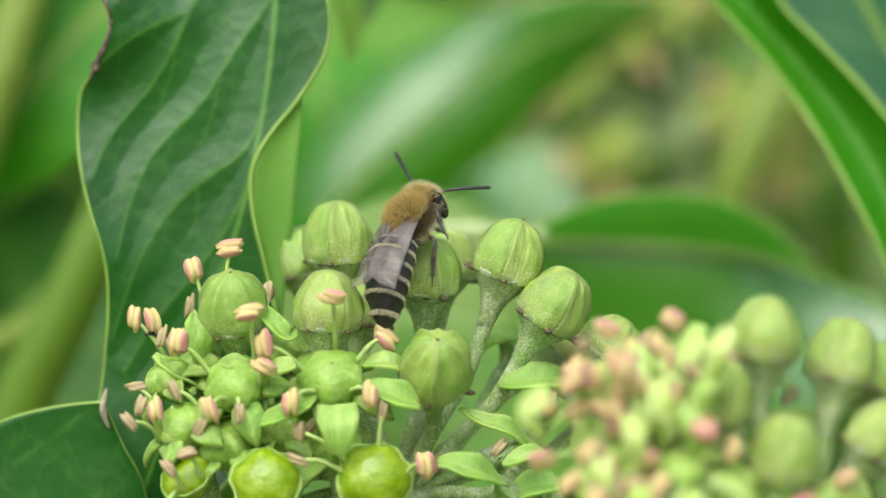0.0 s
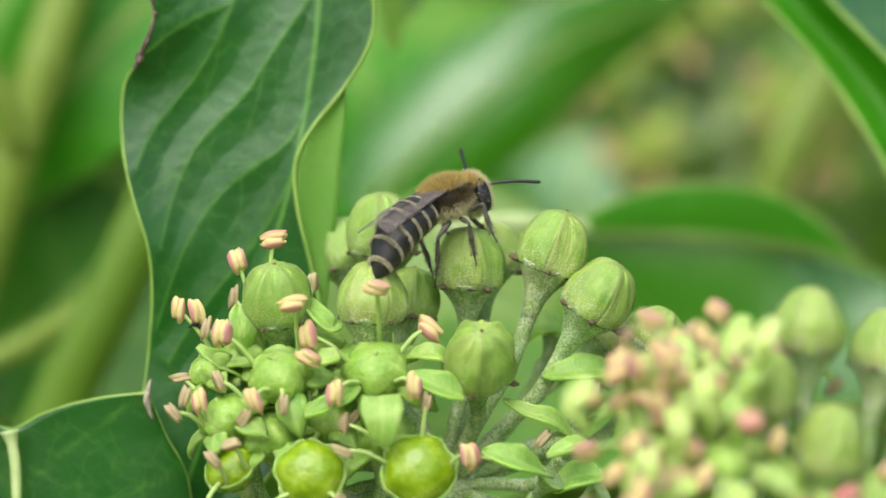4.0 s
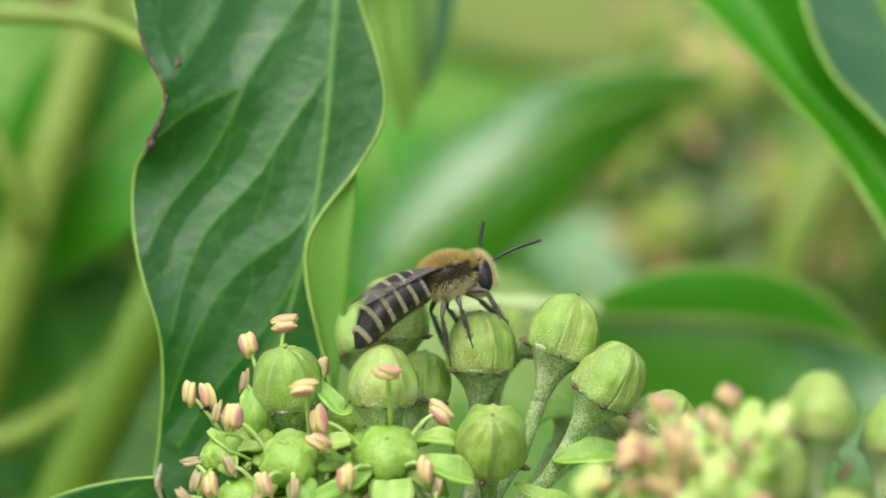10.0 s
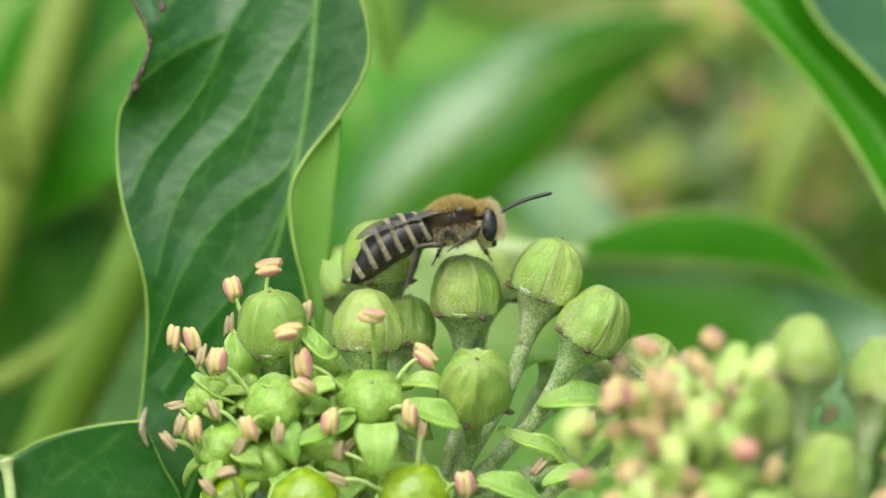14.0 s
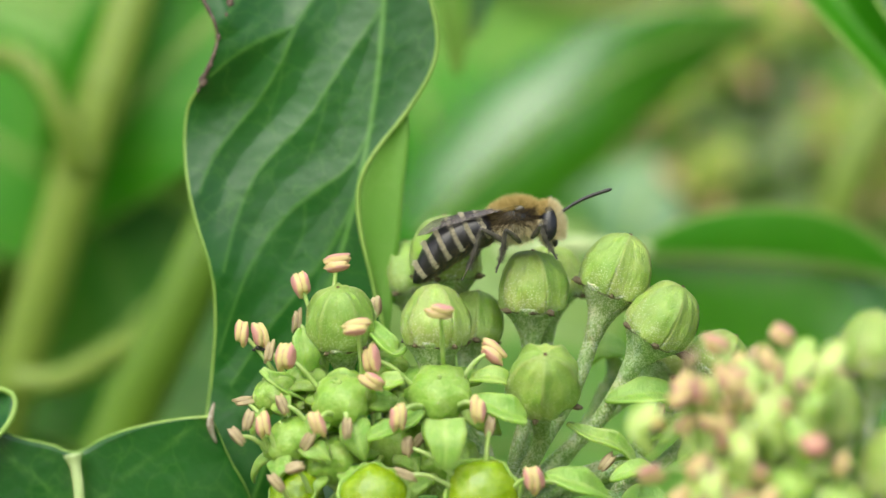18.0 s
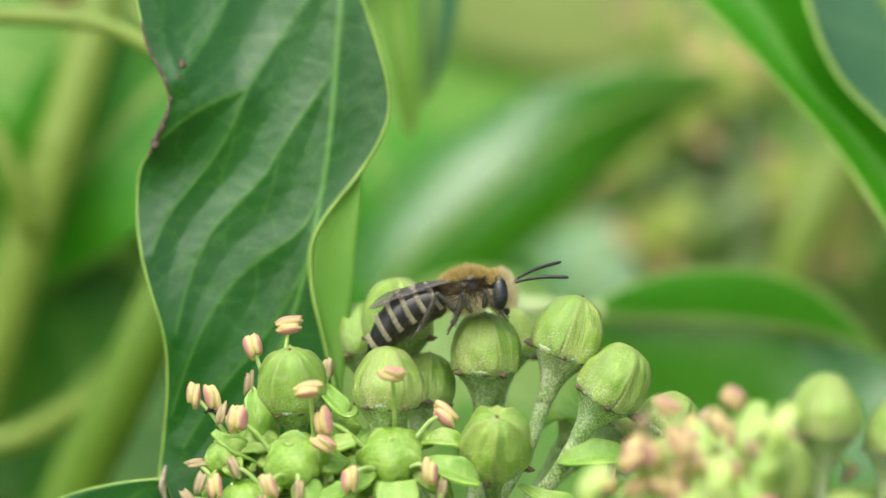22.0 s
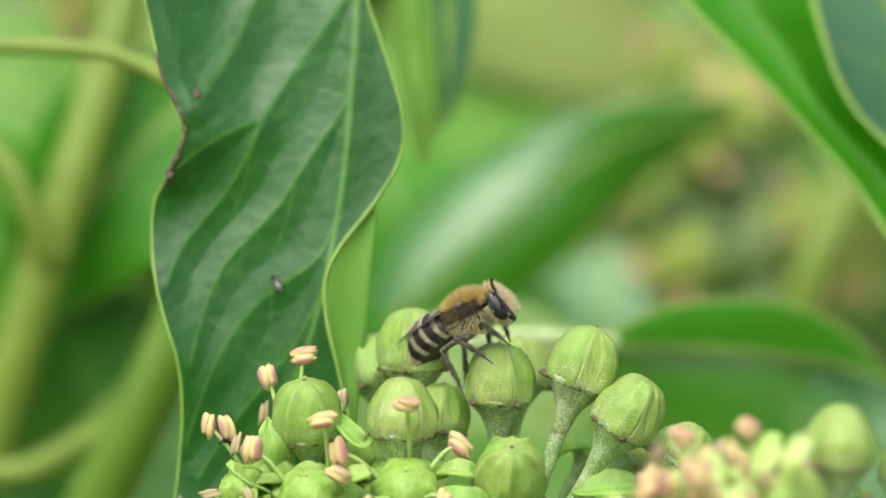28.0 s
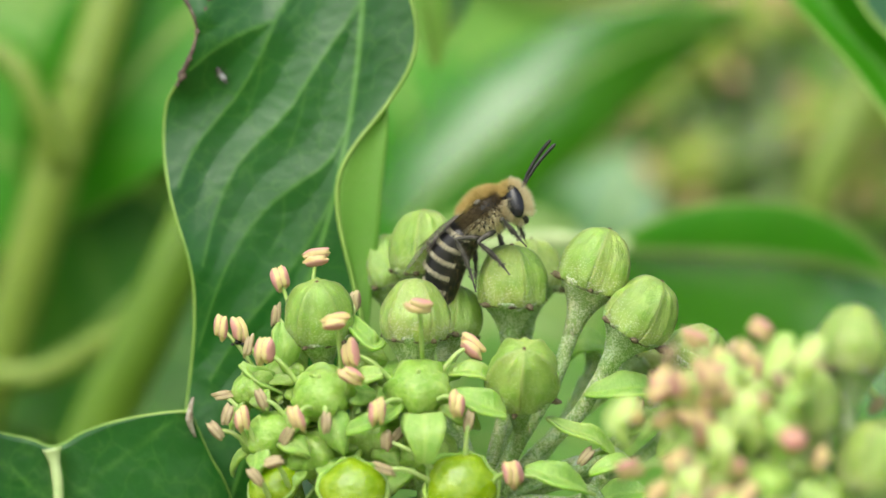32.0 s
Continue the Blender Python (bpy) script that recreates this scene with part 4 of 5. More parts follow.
DISC_PROFILE = [(-1.3, 1.6), (-0.9, 1.9), (-0.5, 2.08), (-0.1, 2.2), (0.25, 2.2), (0.6, 2.12), (0.92, 1.94), (1.2, 1.68), (1.42, 1.36), (1.57, 1.02), (1.65, 0.7), (1.68, 0.42), (1.74, 0.15), (1.76, 0.04)]
DISC_MESH, DISC_WET, DISC_OLD, DISC_PALE = [make("disc", *lathe(DISC_PROFILE, 44, shape), m) for m, shape in ((DISC, disc_shape), (DISC_SHINY, smooth_disc), (DISC_FADED, disc_shape), (DISC_LIGHT, disc_shape))]
WET_RIM = make("rim", *lathe([(-1.2, 1.5), (-0.6, 1.95), (-0.1, 2.24), (0.15, 2.35), (0.3, 2.35), (0.38, 2.28), (0.36, 2.18), (0.28, 2.08), (0.1, 1.95)], 60, lambda a, z: 1 + 0.03 * math.cos(5 * a) + 0.015 * math.sin(11 * a) + 0.09 * noise.noise(Vector((math.cos(a) * 3, math.sin(a) * 3, z * 2)))), PETAL_SKIN)
STYLE = make("style", *lathe([(1.6, 0.36), (1.8, 0.24), (2.0, 0.18), (2.06, 0.08)], 10), FILAMENT)


def anther_mesh(mat, plump=1.0, seed=0):
    """Two lobes side by side with a furrow, along z."""
    verts, faces = [], []
    for sgn in (-1, 1):
        odd = random.Random(seed * 2 + (sgn > 0))
        v, f = ball((0.55 * plump, 0.43 * plump, 1.28 * odd.uniform(0.9, 1.06)), (0, sgn * 0.24 * plump, odd.uniform(-0.16, 0.16)), 14, 16,
                    lambda p: 1 - 0.12 * math.exp(-(p.y / 0.16) ** 2) * (p.x > 0) - 0.34 * max(0, abs(p.z) - 0.25) - 0.12 * max(0, p.z) + 0.20 * noise.noise(p * 1.7 + Vector((sgn + 3 * seed, 0, 0))))
        bow = odd.uniform(-0.10, 0.10)
        v = [Vector((q.x + bow * q.z * q.z / MM, q.y + 0.5 * bow * q.z * q.z / MM, q.z)) for q in v]
        k = len(verts)
        verts += v
        faces += [tuple(i + k for i in q) for q in f]
    return make("anther", verts, faces, mat)


ANTHERS = {"fresh": [anther_mesh(ANTHER, 1.0 - 0.06 * k, k) for k in range(5)], "old": [anther_mesh(ANTHER_OLD, 0.8 - 0.08 * k, k + 9) for k in range(3)], "red": [anther_mesh(ANTHER_RED, 1.05, 5)]}


def pick(state, number):
    return ANTHERS[state][int(abs(number) * 7) % len(ANTHERS[state])]


def stamen(th, base, root, tip, state, roll, lean):
    """A thread with its anther; the thread is bent outwards."""
    mid = root.lerp(tip, 0.5) + Vector((0, -0.3, 0.35)) * MM
    v, f = tube([p - base for p in (root, mid, tip)], [(0, 0.20 * MM), (1, 0.13 * MM)], 10, 8)
    fil = part("filament", make("filament", v, f, FILAMENT), th)
    grown = 0.82 if state == "old" else 0.96 + 0.2 * abs(roll) / 35
    part("anther", pick(state, roll), fil, Matrix.Translation(tip - base) @ pose(0, 0, 0, 0, lean, 0) @ pose(0, 0, 0, 0, 0, -90 + roll) @ Matrix.Scale(grown, 4),
         {"fresh": "cream anther with pink edges", "old": "shrivelled brown anther", "red": "deep pink anther"}[state])


def flower(u, v, d, right, ahead, root, anthers, size=1.0, petals=(0, 72, 144, 216, 288), label="", group="open flowers of the umbel", seed=0, wet=False, pale=False):
    """An open ivy flower: domed nectar disc, bent-back petals, stamens that end at the given places (u, v, d, state, lean)."""
    axis = leaning(right, ahead)
    m = aim(at(u, v, d), axis, 20 + 31 * seed) @ Matrix.Scale(size, 4)
    base = root.copy()
    th = thing("ivy_flower", base, label or "open yellow-green ivy flower with bent petals and stamens", "flower", group)
    local = Matrix.Translation(-base) @ m
    part("disc", DISC_WET if wet else DISC_PALE if pale else DISC_MESH, th, local @ (Matrix.Diagonal((0.98, 0.98, 0.94, 1)) if wet else Matrix.Scale(0.62 if pale else 1.0, 4)), "glossy domed nectar disc" if wet else "domed nectar disc")
    if not wet:
        part("style", STYLE, th, local @ Matrix.Diagonal((0.7, 0.7, 0.97, 1)))
    else:
        part("rim", WET_RIM, th, local, "pale thin rim round the disc")
    part("cup", CUP, th, local @ pose(0, 0, -0.55 * MM) @ Matrix.Diagonal((0.78, 0.78, 0.9, 1)), "grey-green cup with pale scale hairs")
    for a in petals:
        part("petal", (LIGHT_PETALS if pale else OPEN_PETALS)[(int(a) // 72 + seed) % 6], th, local @ pose(0, 0, 0, 0, 0, a) @ pose(1.75 * MM, 0, -0.25 * MM))
    rng = random.Random(seed + 77)
    for k, (au, av, ad, state, lean) in enumerate(anthers):
        tip = at(au, av, ad)
        way = tip - m.translation
        flat = way - axis * way.dot(axis)
        flat = flat.normalized() if flat.length > 0 else Vector((1, 0, 0))
        foot = m.translation + flat * 1.9 * MM * size + axis * 0.45 * MM * size
        stamen(th, base, foot, tip, state, rng.uniform(-35, 35), lean)
    pedicel(th, base, m @ Vector((0, 0, -4.0 * MM)), axis, root, 0.56 * size)
    return th


ROOT = at(806, 940, 3)


def umbel_head(root, points, label):
    th = thing("umbel_stalk", root, label, "flower stalk", "umbel stalks")
    part("knob", make("knob", *ball((2.3, 2.3, 1.9), warp=lambda p: 1 + 0.1 * noise.noise(p * 3)), CUP_SKIN), th, None, "swollen head where the flower stalks meet")
    part("stalk", make("stalk", *tube([p - root for p in points], [(0, 1.3 * MM), (1, 1.7 * MM)], 20, 12), CUP_SKIN), th)


umbel_head(ROOT, [ROOT, at(812, 1080, 4), at(840, 1500, 20), at(900, 2600, 60)], "stout grey-green stalk carrying the flower umbel")

bud(512, 567, -2, -4, 28, ROOT, 0.99, True, 62)
bud(681, 567, -3, 2, 6, ROOT, 1.03, True, 30, pear=True)
bud(752, 570, 3.5, 8, 0, ROOT, 0.85, True, 5)
bud(634, 480, 8.0, -10, 4, ROOT, 0.96, False, 50)
bud(700, 447, 4.2, -2, 6, ROOT, 1.04, True, 22)
bud(853, 504, 1.5, 1, 12, ROOT, 1.0, True, 36)
bud(886, 488, 7.0, 4, 0, ROOT, 0.95, False, 12)
bud(1010, 479, 1.0, 20, 8, ROOT, 1.0, True, 18)
bud(1095, 564, -1, 32, 12, ROOT, 1.02, True, 40)
bud(874, 676, -5, 3, 50, ROOT, 1.07, True, 14)
bud(1192, 640, 3, 40, 0, ROOT, 0.9, False, 14)
bud(1120, 640, 7, 50, 0, ROOT, 0.85, False, 33)


def boat_petal(th, base, mid, widths, keel=0.35, up=(0, -0.7, 0.7), label="", mat=PETAL_SKIN):
    """A loose thick petal along places of the plan, its sides folded up from the keel; widths are half widths (mm)."""
    pts = [at(*p) for p in mid]
    verts, vein = [], []
    nv, nu = 22, 9
    for i in range(nv):
        s = i / (nv - 1)
        p = spline(pts, s)
        t = (spline(pts, min(1, s + 0.04)) - spline(pts, max(0, s - 0.04))).normalized()
        side = t.cross(Vector(up)).normalized()
        out = side.cross(t).normalized()
        w = max(interp(widths, s), 0.03) * MM
        for j in range(nu):
            c = -1 + 2 * j / (nu - 1)
            verts.append(p + side * c * w + out * (keel * abs(c) ** 1.4 * w + 0.10 * MM * noise.noise(Vector((s * 4, c * 2, mid[0][0])))) - base)
            vein.append(0.55 * math.exp(-(c / 0.12) ** 2) + 0.25 * max(0.0, abs(c) - 0.85) / 0.15)
    ob = part("petal", make("petal", verts, grid_faces(nv, nu), mat, vein=vein, bare=[0.45] * len(verts)), th, None, label)
    sol = ob.modifiers.new("thickness", "SOLIDIFY")
    sol.thickness, sol.offset = 0.22 * MM, 0


def side_flower(u, v, d, right, ahead, root, petals, stamens=(), size=0.8, label=""):
    """A flower seen from its side: cup and stalk, with a few loose petals and old stamens."""
    axis = leaning(right, ahead)
    m = aim(at(u, v, d), axis, 20) @ Matrix.Scale(size, 4)
    base = root.copy()
    th = thing("ivy_flower", base, label or "fading ivy flower with drooping boat-shaped petals", "flower", "open flowers of the umbel")
    part("cup", CUP, th, Matrix.Translation(-base) @ m @ Matrix.Diagonal((0.7, 0.7, 0.8, 1)), "grey-green cup with pale scale hairs")
    for mid, widths, keel in petals:
        boat_petal(th, base, mid, widths, keel)
    for k, (au, av, ad, state, lean) in enumerate(stamens):
        stamen(th, base, m.translation, at(au, av, ad), state, 20 * k - 10, lean)
    pedicel(th, base, m @ Vector((0, 0, -2.8 * MM)), axis, root, 0.52)
    return th


middle_flower = flower(690, 716, -4.5, -3, 48, ROOT, [(690, 570, -8, "fresh", 100), (568, 652, -6, "fresh", -10), (782, 640, -4, "fresh", -50), (615, 755, -8, "fresh", 0), (757, 742, -8, "fresh", 0)], 1.02, seed=1)
left_flower = flower(520, 726, -4.5, -14, 42, ROOT, [(543, 597, -7, "fresh", 80), (568, 692, -7, "fresh", -60), (416, 650, -5, "fresh", 5), (472, 768, -8, "fresh", -20), (525, 776, -7.5, "old", 0)], 0.98, seed=2)
edge_flower = flower(452, 700, 0, -22, 5, ROOT, [(507, 484, -1, "fresh", 80), (444, 522, -1, "fresh", -15), (437, 585, 0, "old", 5), (372, 612, -2, "fresh", -15), (339, 607, -2, "fresh", 5)], 0.9, seed=3)
flower(425, 800, -4, -28, 20, ROOT, [(376, 768, -6, "fresh", -10), (350, 762, -6, "old", 15), (330, 790, -6, "old", -40), (345, 728, -3, "old", 80), (410, 734, -5, "old", -25)], 0.9, seed=4)
flower(432, 890, -5, -30, 40, ROOT, [(432, 846, -8, "old", 75), (400, 872, -8, "old", -40), (376, 980, -8, "fresh", 70)], 0.85, petals=(), label="spent ivy flower with a shiny olive-green dome", seed=5, wet=True)
flower(764, 894, -7, -2, 72, ROOT, [(778, 773, -7, "old", 10), (852, 868, -9, "fresh", -10), (632, 808, -7, "old", 0), (628, 858, -8, "old", -70), (748, 985, -11, "fresh", 20)], 1.16, petals=(), label="spent ivy flower with a shiny olive-green dome", seed=6, wet=True)
flower(573, 900, -7, -10, 72, ROOT, [(472, 985, -10, "fresh", 60), (620, 950, -10, "old", 30), (582, 982, -10, "old", 20)], 1.08, petals=(), label="spent ivy flower with a shiny olive-green dome", seed=7, wet=True)

flower(610, 800, -2, -8, 20, ROOT, [(570, 735, -4, "old", 20)], 1.0, seed=21)
flower(395, 715, -2.5, -35, 15, ROOT, [(388, 640, -3, "old", 10)], 0.7, seed=22)
flower(700, 830, -3, 0, 25, ROOT, [(655, 795, -5, "old", 40)], 1.0, seed=23)
flower(500, 830, -4, -18, 25, ROOT, [(455, 800, -6, "old", 30)], 0.95, seed=24)

flower(590, 672, 1, -5, 10, ROOT, [(576, 560, 0, "old", 0)], 0.8, seed=32)
flower(645, 700, 1.5, -2, 10, ROOT, [], 0.75, seed=33)

BOAT = [(0, 0.05), (0.2, 0.75), (0.55, 1.25), (0.85, 1.0), (1, 0.25)]
SLIM = [(0, 0.1), (0.25, 0.55), (0.6, 0.8), (0.9, 0.6), (1, 0.2)]
side_flower(1096, 748, 2, 44, 5, ROOT, [([(982, 727, 0), (1020, 722, -0.6), (1065, 716, -0.6), (1104, 722, 0)], BOAT, 0.5)], [(1078, 750, -1, "old", 8)])
side_flower(1052, 838, 0, 46, 15, ROOT, [([(915, 768, -3), (955, 790, -3.4), (1000, 806, -3.2), (1032, 838, -2)], SLIM, 0.6)], [(985, 836, -3.5, "old", 40)], 0.7)
side_flower(1000, 905, -4, 40, 25, ROOT, [([(876, 858, -6), (910, 868, -6.6), (950, 882, -6.4), (986, 900, -5)], BOAT, 0.45), ([(990, 868, -5), (1030, 850, -5), (1060, 842, -4)], SLIM, 0.3)], [(857, 868, -8, "fresh", -15)], 0.7)
side_flower(1010, 655, 8, 28, 0, ROOT, [([(940, 670, 7), (965, 640, 6.5), (990, 632, 6.5), (1018, 640, 7)], BOAT, 0.2)], (), 0.75)
side_flower(1175, 760, 4, 52, 0, ROOT, [([(1060, 800, 2), (1095, 775, 1.5), (1140, 760, 2)], SLIM, 0.3), ([(1110, 840, 2), (1150, 800, 1.5), (1170, 770, 2)], BOAT, 0.3)], (), 0.8)
side_flower(1090, 930, -1, 60, 15, ROOT, [([(1000, 930, -3), (1040, 905, -3.5), (1090, 900, -3)], BOAT, 0.3)], (), 0.8)
side_flower(1080, 985, -3, 70, 15, ROOT, [([(960, 1010, -6), (1000, 985, -6.5), (1060, 980, -5)], BOAT, 0.3)], (), 0.8)
# petals that hang towards the viewer below the middle flower, and out from the others
boat_petal(middle_flower, ROOT, [(698, 762, -8.2), (700, 792, -9.0), (700, 822, -9.2), (698, 848, -8.8)], [(0, 1.35), (0.3, 1.5), (0.7, 0.95), (1, 0.5)], 0.12, (0, -1, 0.1), "pale green petal with a clear midrib")
boat_petal(middle_flower, ROOT, [(660, 745, -6), (630, 768, -7), (595, 782, -7), (562, 794, -6.5)], SLIM, 0.5)
boat_petal(middle_flower, ROOT, [(742, 722, -5), (780, 738, -6), (815, 752, -6), (842, 762, -5.5)], BOAT, 0.5)
boat_petal(middle_flower, ROOT, [(745, 690, -4), (772, 686, -4.5), (798, 690, -4.5), (812, 702, -4)], [(0, 0.3), (0.4, 0.8), (0.8, 0.7), (1, 0.3)], 0.5)
boat_petal(left_flower, ROOT, [(566, 596, -1), (590, 622, -2.2), (612, 642, -2.4), (630, 630, -2)], [(0, 0.5), (0.4, 0.75), (0.8, 0.45), (1, 0.12)], 0.6)
boat_petal(left_flower, ROOT, [(560, 715, -5), (590, 700, -6), (625, 690, -6)], SLIM, 0.5)
boat_petal(edge_flower, ROOT, [(440, 718, -2), (415, 702, -3), (392, 688, -3.2), (374, 672, -3)], [(0, 1.2), (0.4, 0.9), (0.8, 0.35), (1, 0.2)], 0.4)
boat_petal(edge_flower, ROOT, [(462, 690, -1), (455, 655, -2), (450, 625, -2), (446, 600, -1.5)], [(0, 0.5), (0.4, 1.0), (0.8, 0.8), (1, 0.2)], 0.25)
boat_petal(edge_flower, ROOT, [(470, 725, -3), (500, 690, -4.5), (520, 690, -5), (540, 700, -5)], SLIM, 0.4)
crumb = thing("plant_crumb", at(368, 634, -2), "tiny black withered crumb clinging to a stamen", "debris")
for k, (du, dv, r) in enumerate(((0, 0, 0.16), (9, 3, 0.11), (-8, 4, 0.09))):
    part("flake", make("flake", *ball((r * 1.6, r, r), rings=7, sides=9, warp=lambda p: 1 + 0.5 * noise.noise(p * 3 + Vector((k, 0, 0)))), CHITIN), crumb, Matrix.Translation(Vector((du * 0.04, 0, -dv * 0.04)) * MM))

# the second umbel, nearer to the camera
ROOT_B = at(1360, 1080, -22)
umbel_head(ROOT_B, [ROOT_B, at(1365, 1200, -21), at(1340, 1600, -9), at(1250, 2500, 40)], "stout stalk carrying the nearer umbel")
NEAR = "flowers of the nearer umbel"
bud(1374, 726, -26, 6, 12, ROOT_B, 0.98, True, 8, group=NEAR)
bud(1458, 618, -23, 4, 5, ROOT_B, 1.02, True, 21, group=NEAR, pear=True)
bud(1600, 659, -21, 14, 0, ROOT_B, 1.0, True, 44, group=NEAR)
bud(1499, 830, -27, 10, 15, ROOT_B, 1.0, True, 30, group=NEAR)
bud(1668, 690, -19, 24, 0, ROOT_B, 0.9, False, 4, group=NEAR)
bud(1670, 800, -22, 30, 5, ROOT_B, 0.95, True, 17, group=NEAR)
bud(1600, 930, -26, 35, 12, ROOT_B, 0.95, True, 17, group=NEAR)
upper_flower = flower(1275, 745, -25, -10, 25, ROOT_B, [(1295, 612, -25, "fresh", -55), (1175, 628, -23, "fresh", -70), (1222, 668, -25, "fresh", -30), (1290, 745, -28, "fresh", 70), (1200, 738, -27, "fresh", 75)], 1.1, group=NEAR, seed=11, pale=True)
flower(1195, 850, -25, -25, 25, ROOT_B, [(1125, 700, -23, "fresh", 20), (1125, 768, -25, "fresh", 40), (1195, 790, -27, "fresh", 10), (1145, 845, -27, "fresh", 60), (1065, 858, -24, "fresh", 75)], 1.05, group=NEAR, seed=12, pale=True)
flower(1310, 880, -29, -2, 35, ROOT_B, [(1352, 806, -31, "red", 80), (1270, 905, -32, "fresh", 30), (1446, 965, -31, "red", 70), (1300, 985, -33, "fresh", 10)], 1.15, group=NEAR, seed=13, pale=True)
flower(1180, 960, -28, -30, 30, ROOT_B, [(1110, 900, -28, "fresh", 50), (1160, 935, -31, "fresh", 0), (1060, 960, -27, "old", 10)], 1.05, group=NEAR, seed=14, pale=True)
flower(1420, 700, -18, 4, 0, ROOT_B, [(1240, 650, -18, "old", 10), (1500, 745, -20, "old", 40)], 0.8, group=NEAR, seed=15, pale=True)
flower(1530, 960, -28, 18, 25, ROOT_B, [(1526, 940, -31, "red", 60), (1600, 890, -28, "fresh", 40)], 1.0, group=NEAR, seed=16, pale=True)


flower(1240, 820, -22, -12, 20, ROOT_B, [(1180, 690, -22, "fresh", 30), (1255, 700, -23, "fresh", 10)], 1.05, group=NEAR, seed=17, pale=True)
flower(1360, 830, -21, 0, 20, ROOT_B, [(1330, 655, -21, "fresh", 60)], 1.0, group=NEAR, seed=18, pale=True)
flower(1430, 900, -26, 6, 25, ROOT_B, [(1400, 840, -29, "fresh", 30)], 1.0, group=NEAR, seed=19, pale=True)

for pu, pv, pd, bend in ((1322, 662, -25, 20), (1245, 700, -26, -22), (1404, 655, -20, 8), (1180, 745, -26, -30)):
    boat_petal(upper_flower, ROOT_B, [(pu - bend, pv + 60, pd), (pu, pv + 5, pd - 1), (pu + bend, pv - 42, pd)], SLIM, 0.4, mat=LIGHT_PETAL)
packed = random.Random(8)
for k in range(10):
    fu, fv = packed.uniform(1130, 1430), packed.uniform(720, 990)
    tips = [(fu + packed.uniform(-75, 75), fv + packed.uniform(-120, 10), packed.uniform(-32, -20), packed.choice(("fresh", "fresh", "fresh", "old")), packed.uniform(-80, 80)) for _ in range(5)]
    th = flower(fu, fv, packed.uniform(-26, -19), (fu - 1300) * 0.14, packed.uniform(0, 30), ROOT_B, tips, packed.uniform(0.7, 0.95), group=NEAR, seed=40 + k, pale=True)
    for q in range(4):
        pu, pv, pd = fu + packed.uniform(-80, 80), fv - packed.uniform(-30, 70), packed.uniform(-31, -22)
        boat_petal(th, ROOT_B, [(pu, pv + 50, pd), (pu + packed.uniform(-25, 25), pv, pd - 1), (pu + packed.uniform(-40, 40), pv - 45, pd)], SLIM, 0.4, mat=LIGHT_PETAL)

# a faded umbel deep in the hedge
def far_umbel(center, radius, count, seed, group):
    rng = random.Random(seed)
    umbel_head(center, [center, center + Vector((0.002, 0.004, -0.03)), center + Vector((0.006, 0.03, -0.12))], "flower stalk deep in the hedge")
    for k in range(count):
        a, z = rng.uniform(0, 2 * math.pi), rng.uniform(-0.35, 1.0)
        w = math.sqrt(1 - z * z)
        way = Vector((math.cos(a) * w, math.sin(a) * w, z))
        p = center + way * radius * rng.uniform(0.85, 1.1)
        th = thing("ivy_flower", center, "faded ivy flower with brownish pink anthers", "flower", group)
        m = Matrix.Translation(-center) @ aim(p, way, rng.uniform(0, 360))
        part("disc", DISC_OLD, th, m)
        part("cup", CUP, th, m @ Matrix.Diagonal((0.78, 0.78, 0.9, 1)))
        for q in range(5):
            part("petal", OLD_PETAL, th, m @ pose(0, 0, 0, 0, 0, 72 * q) @ pose(1.75 * MM, 0, -0.25 * MM))
        for q in range(4):
            part("anther", pick(rng.choice(("fresh", "fresh", "fresh", "red", "old")), q), th, m @ pose(0, 0, 0, 0, 0, 90 * q + 30) @ pose(2.9 * MM, 0, 1.6 * MM, 30, 60, 0))
        v, f = tube([(p - center) - way * 3 * MM, (p - center) * 0.4, Vector((0, 0, 0))], 0.6 * MM, 8, 8)
        part("pedicel", make("pedicel", v, f, CUP_SKIN), th)


far_umbel(at(1310, 290, 118), 0.0135, 17, 3, "flowers of a far umbel")
far_umbel(at(1640, 330, 125), 0.0135, 15, 4, "flowers of another far umbel")
far_umbel(at(1215, 165, 124), 0.010, 11, 6, "flowers of a third far umbel")
far_umbel(at(1490, 190, 140), 0.012, 12, 7, "flowers of a fourth far umbel")
far_umbel(at(-40, -110, 120), 0.010, 12, 5, "flowers of a hidden umbel")


# ---- the bee ----
def hairs(count, seed, place, length, width, sweep):
    """Many fine tapering hairs as slivers; place gives a root point and normal, in millimetres."""
    rng = random.Random(seed)
    verts, faces = [], []
    while len(faces) < count:
        got = place(rng)
        if got is None:
            continue
        p, nor = got
        way = (nor + Vector(sweep) + Vector([rng.gauss(0, 0.22) for _ in range(3)])).normalized()
        side = way.cross(Vector([rng.gauss(0, 1) for _ in range(3)])).normalized() * width
        tip = p + way * rng.uniform(*length)
        k = len(verts)
        verts += [(p + side) * MM, (p - side) * MM, tip * MM]
        faces.append((k, k + 1, k + 2))
    return verts, faces


def on_ball(radii, center, test):
    def place(rng):
        p = Vector([rng.gauss(0, 1) for _ in range(3)]).normalized()
        if not test(p):
            return None
        q = Vector([p[i] * radii[i] + center[i] for i in range(3)])
        return q, Vector([p[i] / radii[i] for i in range(3)]).normalized()
    return place


def abdomen_radius(s):
    return interp([(0, 0.78), (0.06, 1.18), (0.16, 1.46), (0.34, 1.60), (0.55, 1.58), (0.75, 1.36), (0.88, 0.92), (0.96, 0.48), (1.0, 0.05)], s)


ABDOMEN = 6.8


